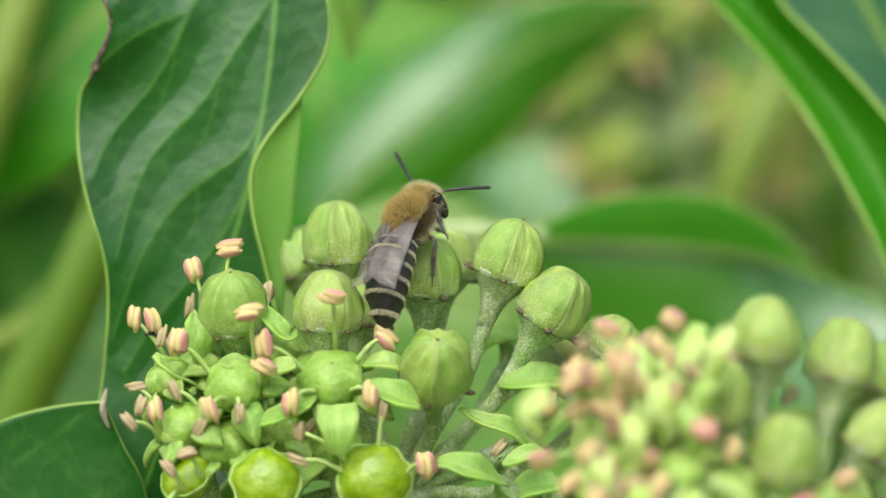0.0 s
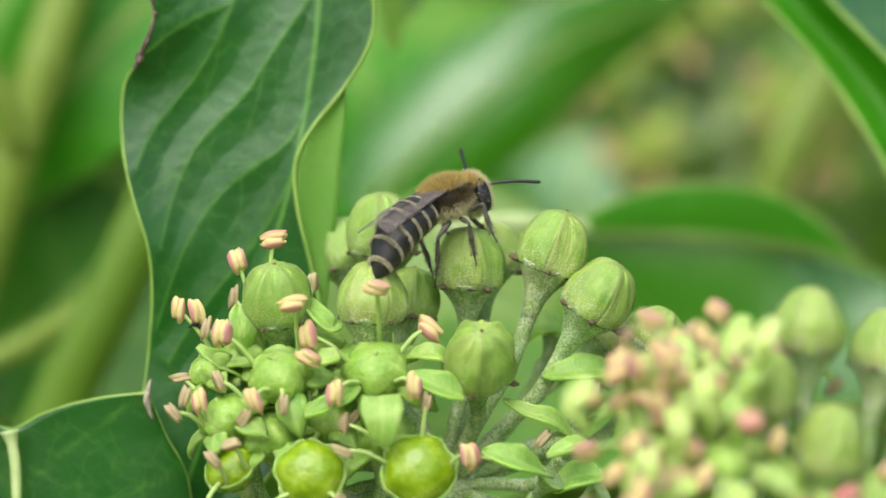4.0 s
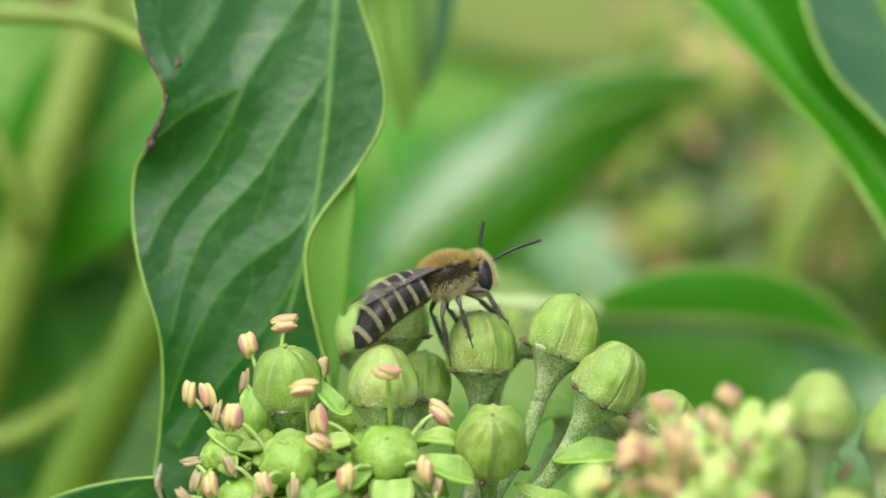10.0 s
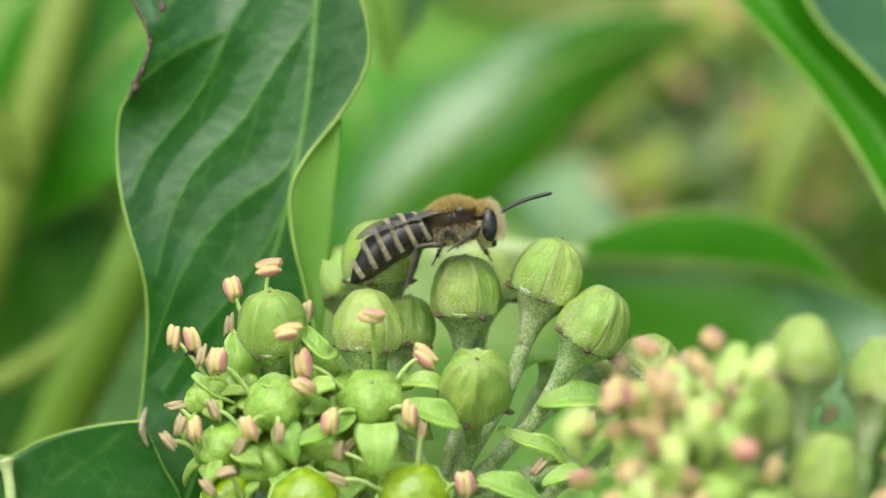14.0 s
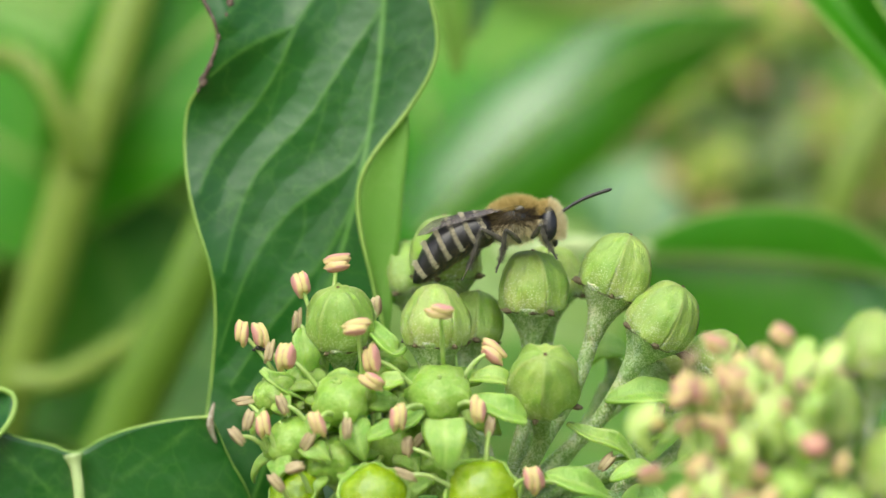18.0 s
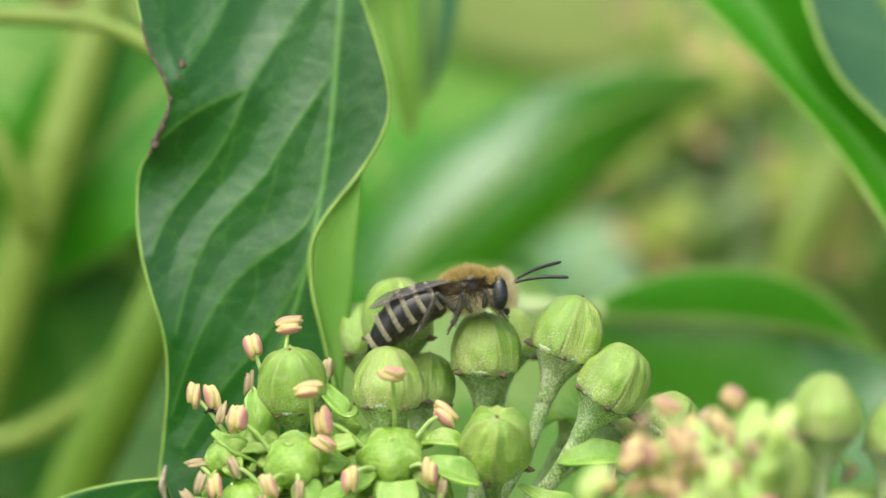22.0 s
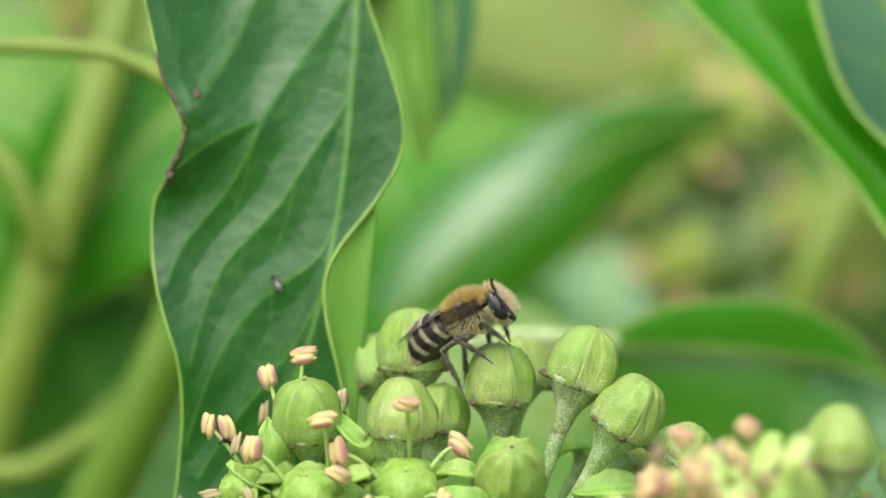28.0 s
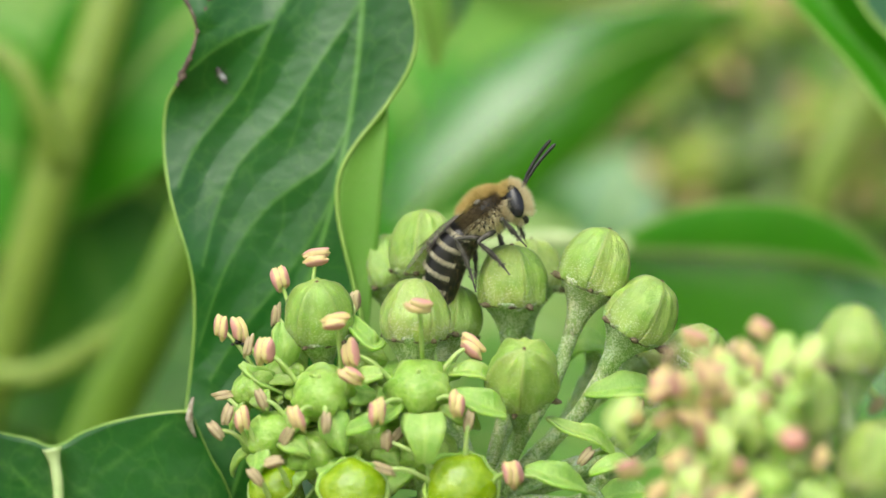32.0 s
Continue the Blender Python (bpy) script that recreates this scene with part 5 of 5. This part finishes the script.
def abdomen_point(s, a, grow=0.0):
    """A point on the hind body at s from waist to tip; a runs round it."""
    r = abdomen_radius(s) + grow
    seg = (s * 6.2 + 0.15) % 1.0
    r *= 1 + 0.035 * seg
    return Vector((-ABDOMEN * s, r * 1.03 * math.sin(a), 0.92 * r * math.cos(a) - 1.9 * s * s + 0.42 * math.sin(s * math.pi))) * MM


def rng_thin(p):
    """Lets few hairs stand on the worn patch in the middle of the back."""
    return noise.noise(p * 40) > 0.05


def build_bee():
    th = thing("bee", (0, 0, 1.2), "furry golden-brown bee with a black and cream banded hind body", "bee")
    thorax = part("thorax", make("thorax", *ball((1.85, 1.55, 1.40), warp=lambda p: 1 + 0.03 * noise.noise(p * 3)), CHITIN), th, pose(0, 0, 0.25 * MM))
    part("fur", make("fur", *hairs(9000, 1, on_ball((1.85, 1.55, 1.40), (0, 0, 0), lambda p: p.z > 0.25 + 0.25 * abs(p.y) and ((p.x + 0.05) ** 2 / 0.30 + p.y ** 2 / 0.22 > 1 or rng_thin(p))), (0.28, 0.72), 0.016, (-0.25, 0, 0.15)), FUR_GOLD), thorax, None, "dense golden-brown fur")
    part("fur", make("fur", *hairs(1500, 8, on_ball((1.85, 1.55, 1.40), (0, 0, 0), lambda p: p.z > 0.6), (0.12, 0.30), 0.016, (-0.6, 0, 0)), FUR_DARK), thorax, None, "short brown fur on the back")
    part("fur", make("fur", *hairs(3800, 2, on_ball((1.85, 1.55, 1.40), (0, 0, 0), lambda p: -0.35 < p.z < 0.45 and abs(p.y) > 0.3), (0.25, 0.6), 0.02, (-0.3, 0, -0.1)), FUR_DARK), thorax, None, "thin brown fur on the flank")
    part("fur", make("fur", *hairs(2600, 3, on_ball((1.85, 1.55, 1.40), (0, 0, 0), lambda p: p.z < -0.12), (0.3, 0.75), 0.02, (-0.1, 0, -0.35)), FUR_CREAM), thorax, None, "pale fur on the belly")
    # head
    head = part("head", make("head", *ball((0.78, 1.45, 1.42), (0.72, 0, -0.38), warp=lambda p: 1 - 0.12 * max(0, -p.z)), CHITIN), th, pose(1.55 * MM, 0, 0))
    for sy in (1, -1):
        part("eye", make("eye", *ball((0.58, 0.42, 1.24), (0, 0, 0), 16, 20), EYE_SKIN), head, pose(0.80 * MM, sy * 1.25 * MM, -0.38 * MM, sy * 9, 8, 0), "shiny black compound eye")
    part("jaw", make("jaw", *ball((0.28, 0.42, 0.34), (0.92, 0, -1.72), warp=lambda p: 1 + 0.1 * noise.noise(p * 3)), CHITIN), head)
    part("face_fur", make("face_fur", *hairs(3200, 4, on_ball((0.78, 1.45, 1.42), (0.72, 0, -0.38), lambda p: p.x > 0.15 and abs(p.y) < 0.80 and p.z > -0.75), (0.35, 0.80), 0.018, (0.2, 0, 0.1)), FUR_CREAM), head, None, "golden cream face fur")
    part("crown_fur", make("crown_fur", *hairs(2200, 5, on_ball((0.78, 1.45, 1.42), (0.72, 0, -0.38), lambda p: p.z > 0.45), (0.3, 0.65), 0.02, (0.05, 0, 0.3)), FUR_GOLD), head, None, "golden fur on the crown")
    part("cheek_fur", make("cheek_fur", *hairs(1500, 6, on_ball((0.78, 1.45, 1.42), (0.72, 0, -0.38), lambda p: p.x < 0.1 and p.z < 0.3), (0.25, 0.5), 0.02, (-0.2, 0, -0.2)), FUR_CREAM), head, None, "pale fur behind the eyes")
    antennae = []
    for sy in (1, -1):
        rings = []
        pts, rad = [], []
        for i in range(40):
            s = i / 39
            pts.append(Vector((4.4 * s, 0, 0.55 * math.sin(s * 2.2) * (1 - 0.6 * s))) * MM)
        v, f = tube(pts, [(0, 0.09 * MM), (0.04, 0.12 * MM), (0.26, 0.10 * MM), (0.28, 0.085 * MM), (0.32, 0.12 * MM), (0.95, 0.135 * MM), (1, 0.06 * MM)], 60, 8)
        antennae.append(part("antenna", make("antenna", v, f, CHITIN), head, pose(1.35 * MM, sy * 0.35 * MM, 0.05 * MM), "long black antenna"))
    # hind body
    sv, sa = 90, 34
    verts = [abdomen_point(i / (sv - 1), 2 * math.pi * j / sa) for i in range(sv) for j in range(sa)]
    faces = grid_faces(sv, sa, True)
    faces += [tuple(range(sa))[::-1], tuple(range((sv - 1) * sa, sv * sa))]
    abdomen = part("abdomen", make("abdomen", verts, [f[::-1] for f in faces], CHITIN), th, pose(-1.5 * MM, 0, 0.06 * MM), "black segmented hind body")
    for k in range(6):
        s0 = 0.120 + 0.156 * k

        def on_band(rng, s0=s0):
            a = rng.uniform(-2.35, 2.35)
            s = s0 + rng.uniform(-0.016, 0.016) - 0.055 * (abs(a) / 2.35) ** 2
            p = abdomen_point(s, a) / MM
            q = abdomen_point(s, a, 1.0) / MM
            return p, (q - p).normalized()
        part("band", make("band", *hairs(1500, 20 + k, on_band, (0.16, 0.34), 0.024, (-2.2, 0, 0)), FUR_BAND), abdomen, None, "cream hair band")

    def on_flank(rng):
        s, a = rng.uniform(0.05, 0.9), rng.choice((-1, 1)) * rng.uniform(2.0, 3.14)
        p = abdomen_point(s, a) / MM
        return p, ((abdomen_point(s, a, 1.0) / MM) - p).normalized()
    part("belly_fur", make("belly_fur", *hairs(900, 31, on_flank, (0.15, 0.4), 0.016, (-1.2, 0, 0)), FUR_DARK), abdomen, None, "thin brown belly fur")
    # wings: fore wing over hind wing on each side
    for sy in (1, -1):
        for kind, (length, wide, droop) in {"fore_wing": (7.4, 2.3, 0.0), "hind_wing": (5.2, 1.7, -0.12)}.items():
            nv, nu = 40, 17
            verts, vein = [], []
            for i in range(nv):
                s = math.sin(math.pi / 2 * i / (nv - 1))
                w = wide * (0.10 + 0.90 * math.sin(math.pi * min(1, s * 0.62 + 0.02)) ** 1.2) * (1 if s < 0.78 else math.sqrt(max(0, 1 - ((s - 0.78) / 0.22) ** 2)) * 0.999 + 0.001)
                for j in range(nu):
                    c = j / (nu - 1)
                    verts.append(Vector((-length * s, sy * (0.05 - c * w), -0.25 * c * w * c + droop + 0.15 * math.sin(s * 3) + 0.04 * math.sin(20 * s + 5 * c))) * MM)
                    net = max(math.exp(-(c / 0.05) ** 2), math.exp(-((c - 0.38 - 0.15 * s) / 0.03) ** 2) * (s < 0.75), math.exp(-((c - 0.7) / 0.03) ** 2) * (s < 0.6),
                              math.exp(-((s - 0.45 - 0.1 * c) / 0.012) ** 2) * (c < 0.75), math.exp(-((s - 0.62 - 0.08 * c) / 0.012) ** 2) * (c < 0.6), math.exp(-((s - 0.76 + 0.1 * c) / 0.012) ** 2) * (c < 0.45))
                    vein.append(net)
            w = part(kind, make(kind, verts, grid_faces(nv, nu), WING, vein=vein), th, pose(0.35 * MM, sy * 1.34 * MM, 1.22 * MM, sy * -30, -8, sy * -3.0), "smoky brown translucent wing")
            sol = w.modifiers.new("thickness", "SOLIDIFY")
            sol.thickness, sol.offset = 0.02 * MM, 0
        part("wing_base", make("wing_base", *ball((0.36, 0.26, 0.22)), LEG_SKIN), th, pose(0.45 * MM, sy * 1.36 * MM, 1.0 * MM), "brown wing joint")
    # legs: thigh, and shin with foot
    legs = []
    for kind, hip, a, b in (("front", (1.0, 0.75, -1.15), 1.7, 2.9), ("middle", (0.1, 0.9, -1.35), 1.9, 3.3), ("hind", (-0.9, 0.9, -1.25), 2.3, 4.0)):
        for sy in (-1, 1):
            v, f = tube([Vector((a * s, 0, 0.06 * math.sin(s * 3.1))) * MM for s in (0, 0.25, 0.5, 0.75, 1)], [(0, 0.14 * MM), (0.35, 0.22 * MM), (0.8, 0.16 * MM), (1, 0.12 * MM)], 12, 9)
            femur = part("leg", make("leg", v, f, LEG_SKIN), th, pose(hip[0] * MM, sy * hip[1] * MM, hip[2] * MM), f"dark hairy {kind} leg")
            v, f = tube([Vector((b * s, 0, -0.18 * math.sin(s * 3.1))) * MM for s in (0, 0.2, 0.4, 0.6, 0.8, 1)],
                        [(0, 0.10 * MM), (0.25, 0.16 * MM), (0.50, 0.18 * MM), (0.54, 0.11 * MM), (0.78, 0.10 * MM), (0.82, 0.06 * MM), (0.97, 0.055 * MM), (1, 0.09 * MM)], 26, 9)

            def on_shin(rng, b=b):
                s, q = rng.uniform(0.08, 0.75), rng.uniform(0, 6.28)
                n = Vector((0, math.cos(q), math.sin(q)))
                return Vector((b * s, 0, -0.18 * math.sin(s * 3.1))) + n * 0.15, n
            hv, hf = hairs(380, 40, on_shin, (0.12, 0.34), 0.014, (0.9, 0, 0))
            k = len(v)
            shin = part("shin", make("shin", v + hv, f + [tuple(i + k for i in q) for q in hf], LEG_SKIN), femur, pose(a * MM, 0, 0))
            legs.append((kind, sy, Vector((hip[0], sy * hip[1], hip[2])), a, b, femur, shin))
    return th, head, antennae, abdomen, legs


bee, bee_head, bee_antennae, bee_abdomen, bee_legs = build_bee()

def build_fly():
    """A grey fly, barely two millimetres long, head along +x and back along +z."""
    th = thing("tiny_fly", (0, 0, 1.2), "tiny grey fly with pale folded wings walking on a leaf", "fly")
    part("hind_body", make("hind_body", *ball((0.42, 0.17, 0.15), (-0.42, 0, 0.22), 10, 12, lambda p: 1 + 0.04 * math.sin(14 * p.x)), LEG_SKIN), th, None, "grey-brown hind body")
    part("thorax", make("thorax", *ball((0.24, 0.18, 0.18), (0.08, 0, 0.24), 10, 12), LEG_SKIN), th)
    head = part("head", make("head", *ball((0.15, 0.19, 0.16), (0.40, 0, 0.22), 10, 12), CHITIN), th, None, "black head")
    for sy in (1, -1):
        v, f = tube([Vector((0.48, sy * 0.07, 0.26)) * MM, Vector((0.62, sy * 0.14, 0.30)) * MM], 0.02 * MM, 5, 5)
        part("feeler", make("feeler", v, f, CHITIN), head)
        wing, nv, nu = [], 10, 5
        for i in range(nv):
            s = i / (nv - 1)
            for j in range(nu):
                c = j / (nu - 1)
                wing.append(Vector((0.05 - 0.85 * s, sy * (0.02 + (c - 0.15) * 0.21 * math.sin(math.pi * (0.12 + 0.85 * s))), 0.42 - 0.10 * s - 0.05 * c)) * MM)
        me = make("wing", wing, grid_faces(nv, nu), FLY_WING)
        w = part("wing", me, th, None, "pale folded wing")
        sol = w.modifiers.new("thickness", "SOLIDIFY")
        sol.thickness, sol.offset = 0.012 * MM, 0
        for x, out in ((0.2, 0.35), (0.06, 0.0), (-0.08, -0.4)):
            v, f = tube([Vector((x, sy * 0.12, 0.15)) * MM, Vector((x + out * 0.5, sy * 0.34, 0.24)) * MM, Vector((x + out, sy * 0.52, 0.0)) * MM], 0.022 * MM, 8, 5)
            part("leg", make("leg", v, f, LEG_SKIN), th)
    return th


FLY_WING = plain("fly_wing", (0.20, 0.21, 0.22), (0.46, 0.47, 0.48), 3000.0, 0.3)
tiny_fly = build_fly()
# seconds and the fly's place on the leaf
FLY = [(0, 545, 610), (24, 540, 600), (25.5, 503, 520), (26.5, 482, 443), (27.5, 465, 374), (28, 459, 354), (28.5, 450, 334), (29, 438, 305), (29.5, 421, 276), (30, 404, 252), (30.5, 385, 228), (31, 368, 200), (31.5, 350, 176), (32, 339, 159)]


def fly_pose(u, v, way):
    near = sorted(LEAF_SKIN, key=lambda q: (q[0] - u) ** 2 + (q[1] - v) ** 2)[:4]
    depth = sum(q[2] for q in near) / 4 - 0.16
    return frame_of(at(u, v, depth), Vector((way[0], 0, -way[1])), Vector((0, -1, 0)))


# seconds; place of the thorax on the plan and behind it (mm); heading away from the camera, nose up, roll; hind body down; head turn and nod
BEE = [
    (0, 827, 438, -1, 60, 43, 0, 10, 0, 0),
    (0.5, 830, 421, -1, 50, 30, 0, 7, 0, 0),
    (1, 831, 422, -1, 47, 27, 0, 8, 0, 0),
    (1.5, 822, 418, -1, 46, 15, 0, 8, 0, 0),
    (2, 828, 422, -0.6, 44, 18, 0, 8, 0, 0),
    (2.5, 828, 418, -0.6, 42, 20, 0, 8, 0, 0),
    (4.5, 811, 416, -0.6, 38, 20, 0, 9, 0, 0),
    (5, 812, 419, -0.6, 36, 18, 0, 9, 0, 0),
    (5.5, 812, 415, -0.6, 33, 21, 0, 8, 0, 0),
    (6, 809, 415, -0.6, 32, 19, 0, 8, 0, 0),
    (6.5, 809, 416, -0.6, 32, 19, 0, 8, 0, 0),
    (7, 812, 414, -0.6, 32, 18, 0, 8, 0, 0),
    (7.5, 808, 416, -0.6, 32, 18, 0, 9, 0, 0),
    (8, 811, 414, -0.6, 32, 20, 0, 9, 0, 0),
    (8.5, 789, 404, -0.6, 31, 22, 0, 9, 0, 0),
    (9, 784, 407, -0.6, 30, 22, 0, 9, 0, 0),
    (9.5, 794, 411, -0.6, 25, 20, 0, 8, 0, 0),
    (10, 795, 405, -0.6, 20, 17, 0, 7, 0, 0),
    (10.5, 794, 410, -0.6, 14, 17, 0, 6, 0, 0),
    (11, 784, 412, -0.6, 10, 18, 0, 5, 0, 0),
    (11.5, 779, 416, -0.6, 9, 19, 0, 6, 0, 0),
    (12, 792, 421, -0.6, 9, 16, 0, 7, 0, 0),
    (12.5, 792, 422, -0.6, 8, 16, 0, 7, 0, 0),
    (13, 827, 409, -0.6, 6, 12, 0, 7, 0, 0),
    (13.5, 836, 408, -0.6, 5, 11, 0, 7, 0, 0),
    (15.5, 829, 410, -0.6, 0, 8, 0, 10, 0, 0),
    (16, 823, 412, -0.6, 0, 9, 0, 9, 0, 0),
    (16.5, 810, 416, -0.6, 0, 13, 0, 8, 0, 0),
    (17, 806, 415, -0.6, 0, 13, 0, 6, 0, 0),
    (17.5, 810, 411, -0.6, 0, 13, 0, 7, 0, 0),
    (18, 824, 414, -0.6, -2, 9, 0, 10, 0, 0),
    (18.5, 831, 410, -0.6, -3, 8, 0, 10, 0, 0),
    (19, 826, 411, -0.6, -3, 5, 0, 10, 0, 0),
    (19.5, 823, 415, -0.6, -3, -1, 0, 9, 0, 0),
    (20, 816, 415, -0.6, -3, 2, 0, 9, 0, 0),
    (20.5, 826, 425, -0.6, -3, 7, 0, 9, 0, 0),
    (21, 826, 419, -0.6, -3, 10, 0, 11, 0, 0),
    (21.5, 828, 418, -0.6, -3, 10, 0, 11, 0, 0),
    (22, 823, 428, -0.6, -4, 11, 0, 10, 0, 0),
    (22.5, 822, 424, -0.6, -4, 7, 0, 9, 0, 0),
    (23, 822, 410, -0.6, -4, 1, 0, 8, 0, 0),
    (23.5, 818, 416, -0.6, -4, 2, 0, 8, 0, 0),
    (24, 819, 426, -0.6, -5, 10, 0, 8, 0, 0),
    (24.5, 814, 428, -0.6, -8, 7, 0, 8, 0, 0),
    (26.5, 818, 406, 0, -20, 20, 10, 10, 0, 7),
    (27, 810, 411, 0, -32, 17, 14, 10, -14, 6),
    (27.5, 807, 406, 0, -41, 20, 14, 8, 31, 0),
    (28, 803, 413, 0, -41, 20, 15, 7, 31, -18),
    (28.5, 806, 414, 0, -41, 20, 15, 7, 31, -18),
    (29, 806, 407, 0, -40, 21, 14, 7, 31, -8),
    (29.5, 802, 407, 0, -39, 22, 14, 7, 31, -10),
    (30, 803, 406, 0, -39, 22, 14, 7, 31, -14),
    (30.5, 804, 402, 0, -38, 22, 13, 7, 31, 0),
    (31, 810, 404, 0, -37, 23, 12, 7, 31, -5),
    (31.5, 806, 405, 0, -37, 27, 12, 10, 31, -5),
    (32, 810, 409, 0, -26, 35, 10, 16, 22, 12),
]
# seconds; the way the near feeler points (turned away from the camera, raised), then the far one
FEELERS = [(0, 0, 5, 122, 42), (0.5, 0, -36, 120, 20), (1, 0, -40, 100, 10), (1.5, 0, -14, 80, 10), (2, 0, -6, 80, 20), (2.5, 0, -2, 90, 40), (4.5, 0, 6, 105, 35), (5, 0, 12, 105, 35), (6, 0, 9, 105, 32), (7, 0, 9, 105, 35),
           (7.5, 0, 35, 100, 35), (8, 0, 25, 100, 32), (9, 0, 30, 100, 35), (10, 0, 23, 85, 45), (11, 0, 32, 40, 40), (12, 0, 22, 20, 30), (13, 0, 16, 30, 40), (13.5, 0, 18, 15, 20), (16, 0, 22, 5, 22), (19, 0, 25, 10, 25),
           (20, 0, 0, 20, 12), (20.5, -5, -8, 10, 15), (21.5, 0, 0, 20, 30), (22, 0, 5, 20, 20), (23, 0, 2, 20, 8), (24.5, 0, 9, 35, 18), (26.5, -82, 42, 0, -17), (27, -58, 44, -20, -46), (27.5, -72, 34, -60, -50),
           (28, -95, 14, -75, -20), (29, -78, 25, -70, -50), (30, -102, 36, -75, -30), (30.5, -95, 48, -40, 50), (31, -20, 60, -10, 54), (32, -10, 58, 4, 53)]
# where the feet hold on: seconds, then front, middle and hind place on the plan for the near side; the far side holds farther back
FEET = [(0, (894, 467), (866, 552), (800, 560)), (1, (890, 475), (870, 540), (795, 565)), (6, (912, 496), (874, 521), (795, 573)), (9, (905, 490), (862, 540), (800, 560)),
        (12, (905, 478), (800, 500), (805, 560)), (13, (900, 477), (800, 475), (742, 548)), (16, (898, 478), (790, 500), (740, 520)), (19, (896, 476), (788, 500), (722, 512)),
        (24.5, (896, 476), (788, 500), (722, 512)), (26.5, (868, 470), (845, 500), (775, 545)), (28, (873, 465), (842, 498), (795, 565)), (30, (873, 465), (842, 498), (785, 540)), (32, (880, 465), (850, 515), (790, 545))]


def blend(rows, t):
    for a, b in zip(rows, rows[1:]):
        if t <= b[0]:
            f = (t - a[0]) / (b[0] - a[0])
            return [Vector(x).lerp(Vector(y), f) if isinstance(x, tuple) else x + (y - x) * f for x, y in zip(a[1:], b[1:])]
    return list(rows[-1][1:])


def bee_pose(row):
    t, u, v, d, yaw, nose, roll = row[:7]
    return Matrix.Translation(at(u, v, d)) @ pose(0, 0, 0, 0, 0, yaw) @ pose(0, 0, 0, 0, -nose, 0) @ pose(0, 0, 0, roll, 0, 0)


def head_pose(row):
    return pose(1.55 * MM, 0, 0, 0, row[9], row[8])


def frame_of(p, x, up):
    x = x.normalized()
    y = up.cross(x).normalized()
    z = x.cross(y)
    return Matrix(((x.x, y.x, z.x, p.x), (x.y, y.y, z.y, p.y), (x.z, y.z, z.z, p.z), (0, 0, 0, 1)))


def motions():
    ahead = [(b[1] - a[1], b[2] - a[2]) for a, b in zip(FLY, FLY[1:])]
    walk(tiny_fly, [(r[0], fly_pose(r[1], r[2], way)) for r, way in zip(FLY, ahead + ahead[-1:])])
    walk(bee, [(r[0], bee_pose(r)) for r in BEE])
    walk(bee_abdomen, [(r[0], pose(-1.5 * MM, 0, 0.06 * MM, 0, -r[7], 0)) for r in BEE])
    walk(bee_head, [(r[0], head_pose(r)) for r in BEE])
    for k, ob in enumerate(bee_antennae):
        sy = 1 if k == 0 else -1
        rows = []
        for r in BEE:
            near_az, near_up, far_az, far_up = blend(FEELERS, r[0])
            az, el = (near_az, near_up) if sy == -1 else (far_az, far_up)
            way = Vector((math.cos(radians(az)) * math.cos(radians(el)), math.sin(radians(az)) * math.cos(radians(el)), math.sin(radians(el))))
            turn = (bee_pose(r) @ head_pose(r)).to_3x3()
            rows.append((r[0], frame_of(Vector((1.35, sy * 0.35, 0.05)) * MM, turn.inverted() @ way, Vector((-0.35, 0, 1)))))
        walk(ob, rows)
    for kind, sy, hip, a, b, femur, shin in bee_legs:
        i = {"front": 0, "middle": 1, "hind": 2}[kind]
        rows, shin_rows = [], []
        for r in BEE:
            g = blend(FEET, r[0])[i]
            depth = -1.6 if sy < 0 else 2.6
            foot = (bee_pose(r).inverted() @ at(g.x, g.y - (0 if sy < 0 else 6), depth)) / MM
            way = foot - hip
            far = min(max(way.length, abs(b - a) + 0.35), a + b - 0.06)
            way.normalize()
            pole = Vector((-0.1, sy * 0.6, 1.2)) if kind == "hind" else Vector((0.25 if kind == "front" else -0.35, sy * 0.9, 0.9))
            up = (pole - way * pole.dot(way)).normalized()
            along = (a * a - b * b + far * far) / (2 * far)
            knee = hip + way * along + up * math.sqrt(max(0.0, a * a - along * along))
            end = hip + way * far
            mf = frame_of(hip * MM, knee - hip, up)
            ms = frame_of(knee * MM, end - knee, up)
            rows.append((r[0], mf))
            shin_rows.append((r[0], mf.inverted() @ ms))
        walk(femur, rows)
        walk(shin, shin_rows)


motions()
